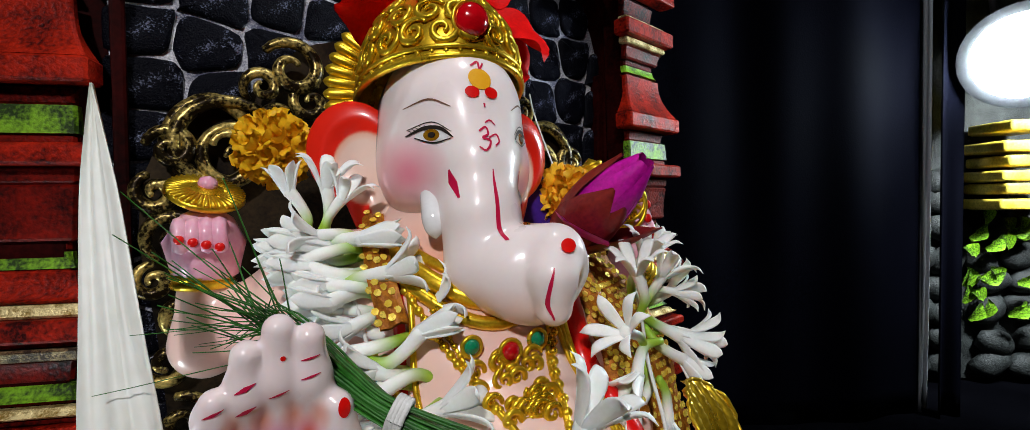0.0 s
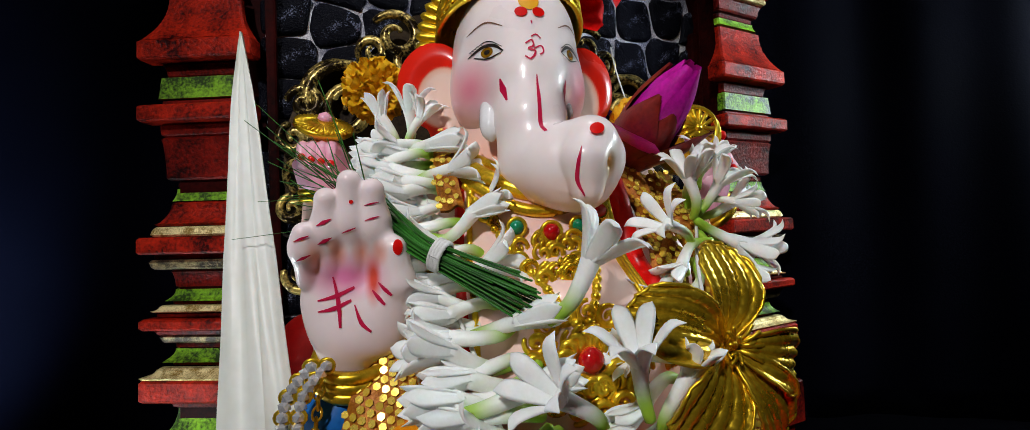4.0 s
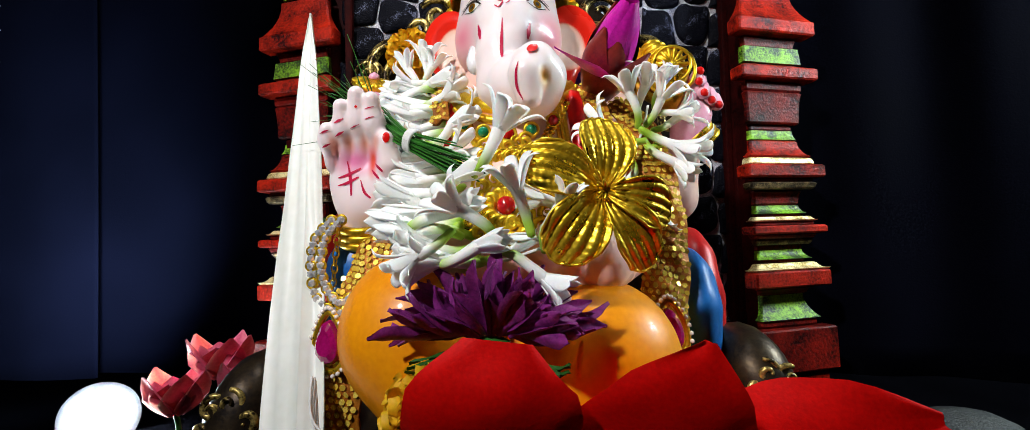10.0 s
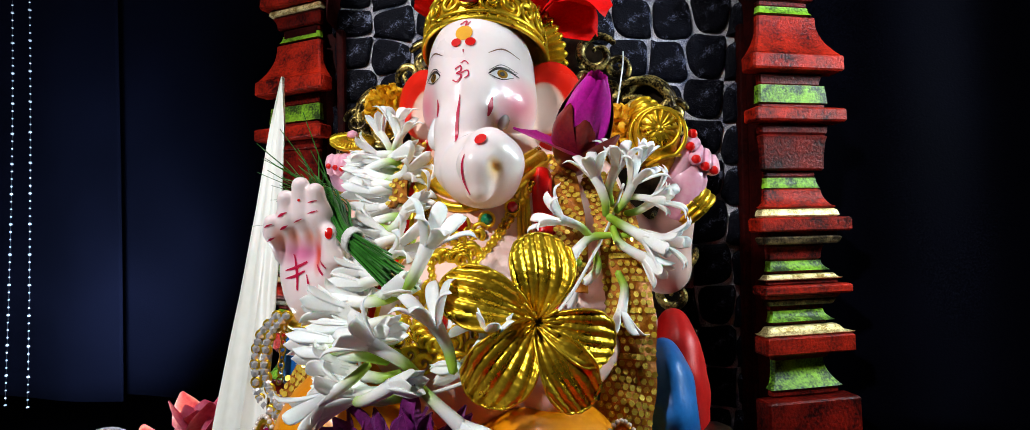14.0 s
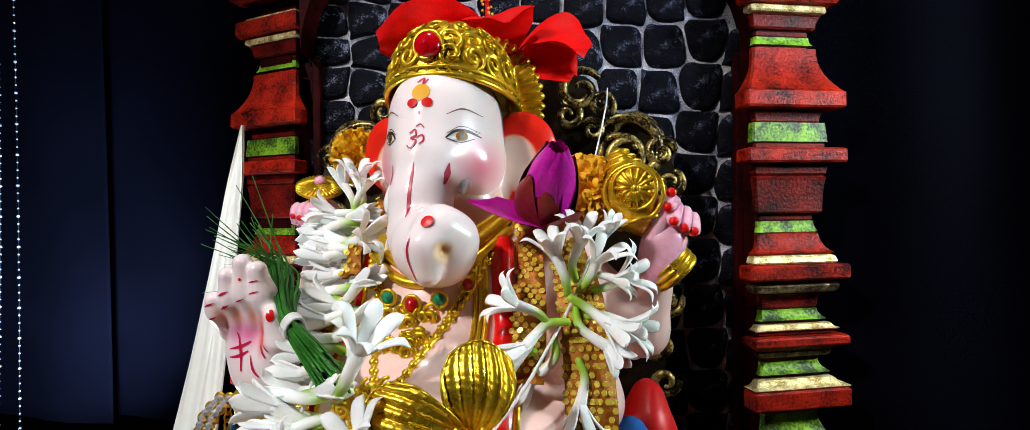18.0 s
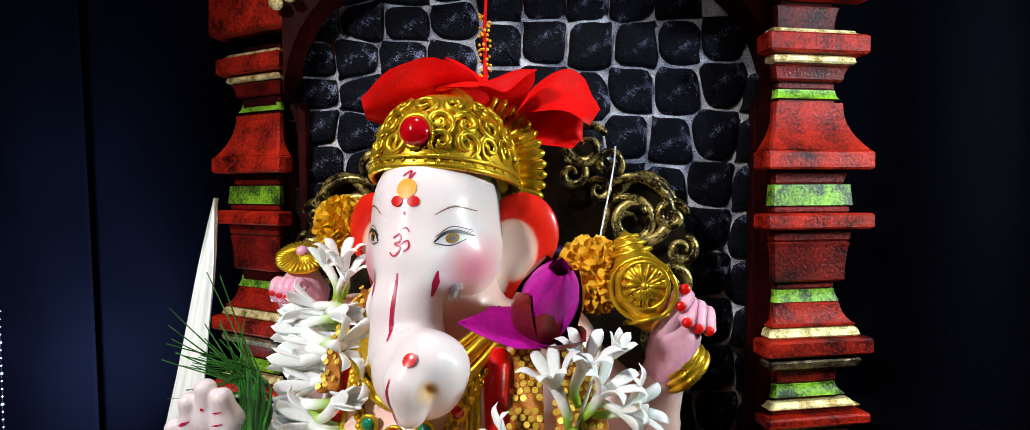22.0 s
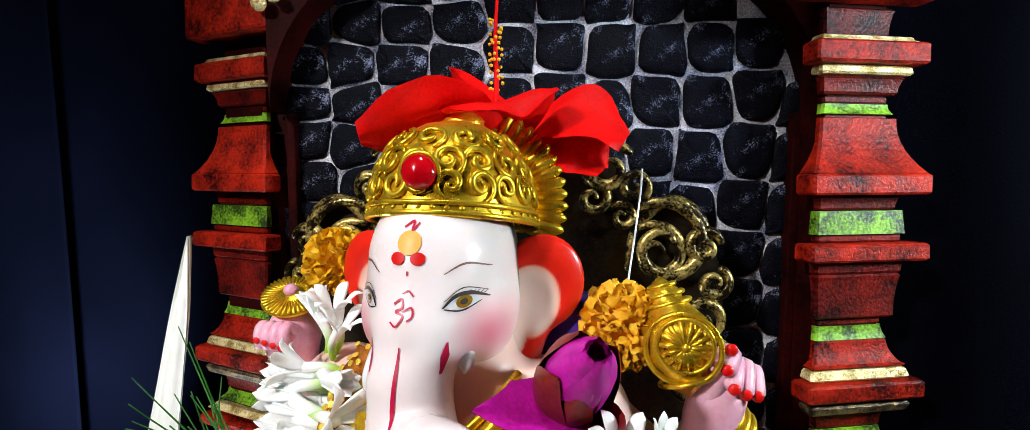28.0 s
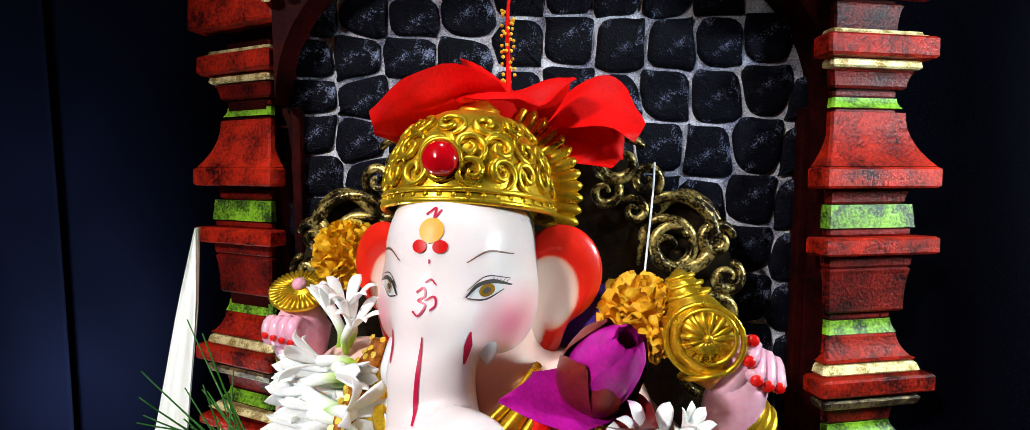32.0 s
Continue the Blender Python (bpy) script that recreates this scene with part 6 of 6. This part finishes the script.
def build_pink_flower(c, seed):
    top = thing("pink_blossom", "pink flower with soft rounded petals", "flower", c, "pink blossoms")
    rng = random.Random(seed)
    for k in range(9):
        a = 2 * math.pi * k / 9 + rng.uniform(-0.2, 0.2)
        r = 0.012 if k % 2 else 0.020
        pts = [(0, 0, -0.004), (r * 0.5 * math.cos(a), r * 0.4 * math.sin(a), 0.008), (r * math.cos(a), r * 0.8 * math.sin(a), 0.022 - 0.006 * (k % 2))]
        part("petal", mesh_from("petal", *leaf_strip(pts, [0.004, 0.0090, 0.0115, 0.0085, 0.0010], 0.3, 0.0004, seed + k, 5, (-math.sin(a), math.cos(a), 0))), M_PINK, top)
    part("stem", tube("stem", spline([(0, 0, -0.003), (0.002, 0, (-c[2] - 0.012) / 2), (0, 0, -c[2] - 0.012)], 4), 0.0016, 6), M_LEAF, top)


def build_corner():
    """The lit decoration seen past the edge of the black drape."""
    m = pose(0.700, -0.012, 0.0, 0, 0, -28)
    top = thing("stone_decor_wall", "black glossy rubble wall with yellow mouldings and green leaves", "decor wall", (0, 0, 0))
    bm = bmesh.new()
    box(bm, (-0.16, 0.02, -0.012), (0.22, 0.06, 0.60), 0.003)
    part("backing", bm, M_BLACKSTONE, top, at=m, smooth=False)
    rng = random.Random(31)
    for i in range(60):
        b = bmesh.new()
        bmesh.ops.create_icosphere(b, subdivisions=2, radius=0.020)
        for v in b.verts:
            v.co *= 1 + 0.22 * noise.noise(v.co * 60 + Vector((i, 0, 0)))
        bmesh.ops.scale(b, vec=(1.1, 0.6, 0.8), verts=b.verts)
        part("rubble", b, M_BLACKSTONE, top, at=m @ pose(-0.15 + 0.045 * (i % 8) + rng.uniform(-.01, .01), 0.012, 0.01 + 0.032 * (i // 8) + rng.uniform(-.006, .006), 0, rng.uniform(-40, 40), 0))
    for k, (z, w) in enumerate(((0.195, 0.036), (0.212, 0.030), (0.226, 0.034), (0.242, 0.028), (0.258, 0.033), (0.28, 0.026))):
        b = bmesh.new()
        box(b, (-0.015 - w, -0.045, z), (-0.015 + w, 0.012, z + 0.012), 0.003, 2)
        part("yellow_moulding", b, M_YELLOW, top, at=m)
    for i in range(26):
        x, z = rng.uniform(-0.07, 0.03), rng.choice((rng.uniform(0.13, 0.18), rng.uniform(0.06, 0.12)))
        v, f = leaf_strip([(0, 0, 0), (0.004, -0.004, 0.010), (0.002, -0.006, 0.022)], [0.003, 0.008, 0.001], 0.3, 0.001, i, 3)
        part("leaf", mesh_from("leaf", v, f), M_GREEN, top, at=m @ pose(x, -0.012, z, 0, rng.uniform(-90, 90), 0))
    bowl = thing("gold_plate", "round gold plate standing on edge", "plate", (0, 0, 0))
    b = bmesh.new()
    bmesh.ops.create_uvsphere(b, u_segments=40, v_segments=16, radius=0.055)
    bmesh.ops.scale(b, vec=(0.85, 0.25, 1.35), verts=b.verts)
    part("dish", b, M_YELLOW, bowl, at=m @ pose(0.075, -0.06, 0.062))
    part("rim", tube("rim", [(0.047 * math.cos(a), 0, 0.074 * math.sin(a)) for a in np.linspace(0, 2 * np.pi, 40)], 0.003, 8, False), M_GOLD, bowl, at=m @ pose(0.075, -0.06, 0.062))


drape("drape_far_east", 0.529, 0.552, -0.020, -0.030, -0.012, 1.0, 0.6, 0.004, "black cloth strip hanging beside the lit corner", 9)
# added pale strip in place of the light that leaks between the drapes
ob = drape("light_sliver", 0.519, 0.545, 0.004, -0.004, -0.012, 1.0, 1.3, 0.005, "pale cloth strip in place of the light between black drapes", 12)
ob.data.materials.clear()
ob.data.materials.append(M_LIGHT_SLIVER)
build_corner()
build_spotlight((0.545, -0.075, 0.337), (-0.07, -0.28, 0.21), 0.038, "round led spotlight glaring beside the shrine")
build_spotlight((-0.280, -0.060, 0.002), (-0.02, -0.36, 0.11), 0.018, "round led spotlight on the table, glaring")
build_throne()
build_cushion("cushion", (0.090, -0.112, 0.070), (0.0140, 0.030, 0.036), M_BLUE, "blue satin cushion on the throne")
build_cushion("cushion", (0.098, -0.088, 0.068), (0.0160, 0.032, 0.048), M_CUSHION_RED, "red satin cushion on the throne")
build_cushion("cushion", (0.104, -0.106, 0.040), (0.011, 0.022, 0.024), M_VIOLET, "violet satin cushion on the throne")
# stands in for the violet shawl at the statue's back
build_cushion("cushion", (0.0500, -0.0640, 0.2020), (0.0190, 0.0090, 0.0230), M_VIOLET, "violet shawl behind the ear, shaped as a cushion")
build_cushion("cushion", (-0.074, -0.134, 0.100), (0.017, 0.020, 0.0175), M_BLUE, "blue satin cushion on the throne")
build_cushion("cushion", (-0.079, -0.134, 0.060), (0.017, 0.022, 0.024), M_BLUE, "blue satin cushion on the throne")
build_cushion("cushion", (-0.090, -0.106, 0.108), (0.016, 0.018, 0.024), M_CUSHION_RED, "red satin cushion on the throne")
build_stole("sequin_stole", [(0.060, -0.106, 0.186), (0.069, -0.128, 0.160), (0.073, -0.140, 0.128), (0.072, -0.149, 0.098), (0.067, -0.158, 0.070), (0.064, -0.166, 0.036), (0.063, -0.168, -0.008)],
            [0.008, 0.010, 0.0105, 0.0110, 0.0120, 0.0125, 0.012], (0.25, -1, 0.1), "gold sequined stole hanging over the shoulder", 3)
build_stole("sequin_stole", [(-0.036, -0.128, 0.160), (-0.046, -0.146, 0.132), (-0.057, -0.158, 0.112), (-0.066, -0.166, 0.088), (-0.071, -0.172, 0.060), (-0.072, -0.174, 0.030), (-0.071, -0.174, -0.008)],
            [0.008, 0.011, 0.012, 0.0105, 0.0095, 0.010, 0.010], (-0.25, -1, 0.2), "gold sequined stole hanging over the raised arm", 5)
build_stole("sequin_stole", [(-0.034, -0.098, 0.206), (-0.036, -0.118, 0.190), (-0.034, -0.134, 0.172)], [0.004, 0.0045, 0.0045], (-0.2, -1, 0.3), "narrow gold sequined band below the ear", 7)
build_stole("sequin_stole", [(0.042, -0.104, 0.196), (0.046, -0.122, 0.176), (0.048, -0.138, 0.156), (0.048, -0.150, 0.134)], [0.005, 0.006, 0.007, 0.007], (0.1, -1, 0.3), "gold sequined net band beside the red sash", 11)
line = spline([(-0.071, -0.196, 0.062), (-0.066, -0.204, 0.048), (-0.054, -0.210, 0.039), (-0.040, -0.212, 0.036), (-0.030, -0.210, 0.038)], 6)
yarn = thing("cotton_thread", "loose white cotton thread lying round the orange leg", "thread", (0, 0, 0))
for k in range(4):
    part("strand", tube("strand", line + np.array((0.0, -0.0006 * k, 0.0011 * k)) + 0.0006 * np.sin(np.arange(len(line)) * 0.5 + k)[:, None], 0.0005, 5), M_THREAD, yarn)
build_drop("teardrop_brooch", (0.0665, -0.1660, 0.073), (0.2, -1, 0.05), "magenta glass teardrop brooch ringed with pearls")
build_drop("teardrop_brooch", (-0.0745, -0.1740, 0.072), (-0.35, -1, 0.05), "magenta glass teardrop brooch ringed with pearls")
build_chain()
build_garland()
build_marigold("marigold", (-0.0665, -0.060, 0.2335), 0.0160, M_MARIGOLD_YELLOW, "golden orange marigold tucked beside the ear", 3)
build_marigold("marigold", (0.0685, -0.065, 0.2105), 0.0188, M_MARIGOLD, "orange marigold hanging from a white string", 4)
build_marigold("marigold", (-0.021, -0.216, 0.058), 0.0175, M_MARIGOLD_YELLOW, "golden marigold below the purple aster", 6)
build_hibiscus("hibiscus_flower", [
    ([(0.014, -0.038, 0.287), (-0.008, -0.058, 0.297), (-0.026, -0.074, 0.295), (-0.042, -0.082, 0.291)], [0.006, 0.020, 0.025, 0.019, 0.006], (0.304, -0.6, 0.796), 0.0028),
    ([(0.010, -0.030, 0.291), (-0.002, -0.020, 0.307), (-0.014, -0.026, 0.311), (-0.026, -0.040, 0.303)], [0.006, 0.020, 0.022, 0.012], (0.6, 0.6, 0.3), 0.0028),
    ([(0.012, -0.034, 0.289), (0.014, -0.050, 0.304), (0.014, -0.064, 0.307), (0.014, -0.078, 0.301)], [0.008, 0.024, 0.028, 0.018], (1, 0.1, 0.1), 0.0034),
    ([(0.018, -0.034, 0.287), (0.038, -0.044, 0.302), (0.054, -0.048, 0.300), (0.070, -0.048, 0.291)], [0.006, 0.018, 0.022, 0.017, 0.005], (0.2, 0.7, 0.6), 0.0030),
    ([(0.018, -0.030, 0.285), (0.036, -0.034, 0.293), (0.050, -0.040, 0.287), (0.060, -0.042, 0.277)], [0.006, 0.018, 0.020, 0.013, 0.004], (0.5, 0.3, 0.8), 0.0028)],
    "large scarlet hibiscus laid over the crown", [(0.006, -0.030, 0.298), (0.005, -0.024, 0.322), (0.004, -0.022, 0.345), (0.005, -0.022, 0.364)], 3)
build_hibiscus("hibiscus_flower", [
    ([(0.006, -0.205, 0.010), (0.000, -0.226, 0.045), (0.000, -0.240, 0.068), (0.002, -0.238, 0.086)], [0.012, 0.024, 0.027, 0.024, 0.010], (1, 0.1, 0), 0.0012),
    ([(0.030, -0.200, 0.012), (0.048, -0.220, 0.045), (0.056, -0.232, 0.066), (0.062, -0.234, 0.084)], [0.014, 0.030, 0.028, 0.018, 0.002], (1, 0.05, -0.1), 0.0010),
    ([(0.050, -0.190, 0.006), (0.088, -0.208, 0.036), (0.112, -0.212, 0.048), (0.142, -0.210, 0.052)], [0.014, 0.026, 0.024, 0.016, 0.003], (0.3, -0.2, -0.9), 0.0014),
    ([(0.060, -0.185, 0.000), (0.110, -0.195, 0.022), (0.140, -0.198, 0.034), (0.168, -0.196, 0.036)], [0.012, 0.020, 0.018, 0.003], (0.2, -0.5, -0.8), 0.0014)],
    "scarlet hibiscus petals laid before the statue", None, 13)
build_lotus()
build_aster()
build_grass()
build_leaf_blade()
build_gold_flower()
build_beads()
build_pink_flower((-0.185, -0.078, 0.036), 3)
build_pink_flower((-0.158, -0.092, 0.026), 8)
build_pink_flower((-0.205, -0.090, 0.018), 14)
tagged(part("string", tube("string", spline([(0.0800, -0.006, 0.278), (0.0785, -0.016, 0.262), (0.072, -0.052, 0.226)], 6), 0.0005, 6), M_THREAD), "white string holding the marigold", "string")
for x, y, z, r, seed in ((-0.0880, -0.224, 0.006, 0.0150, 3), (0.235, -0.09, 0.000, 0.022, 8), (0.33, -0.12, 0.0, 0.02, 12)):
    b = bmesh.new()
    bmesh.ops.create_icosphere(b, subdivisions=4, radius=r)
    for v in b.verts:
        v.co *= 1 + 0.16 * noise.noise(v.co * 45 + Vector((seed, 0, 0))) + 0.05 * noise.noise(v.co * 160)
    bmesh.ops.scale(b, vec=(0.85, 0.8, 1.9) if seed == 3 else (1.4, 1, 0.6), verts=b.verts)
    tagged(part("stone_lump", b, M_BLACKSTONE, at=pose(x, y, z if seed == 3 else z)), "rough dark grey stone lump on the table", "stone", "stone lumps")
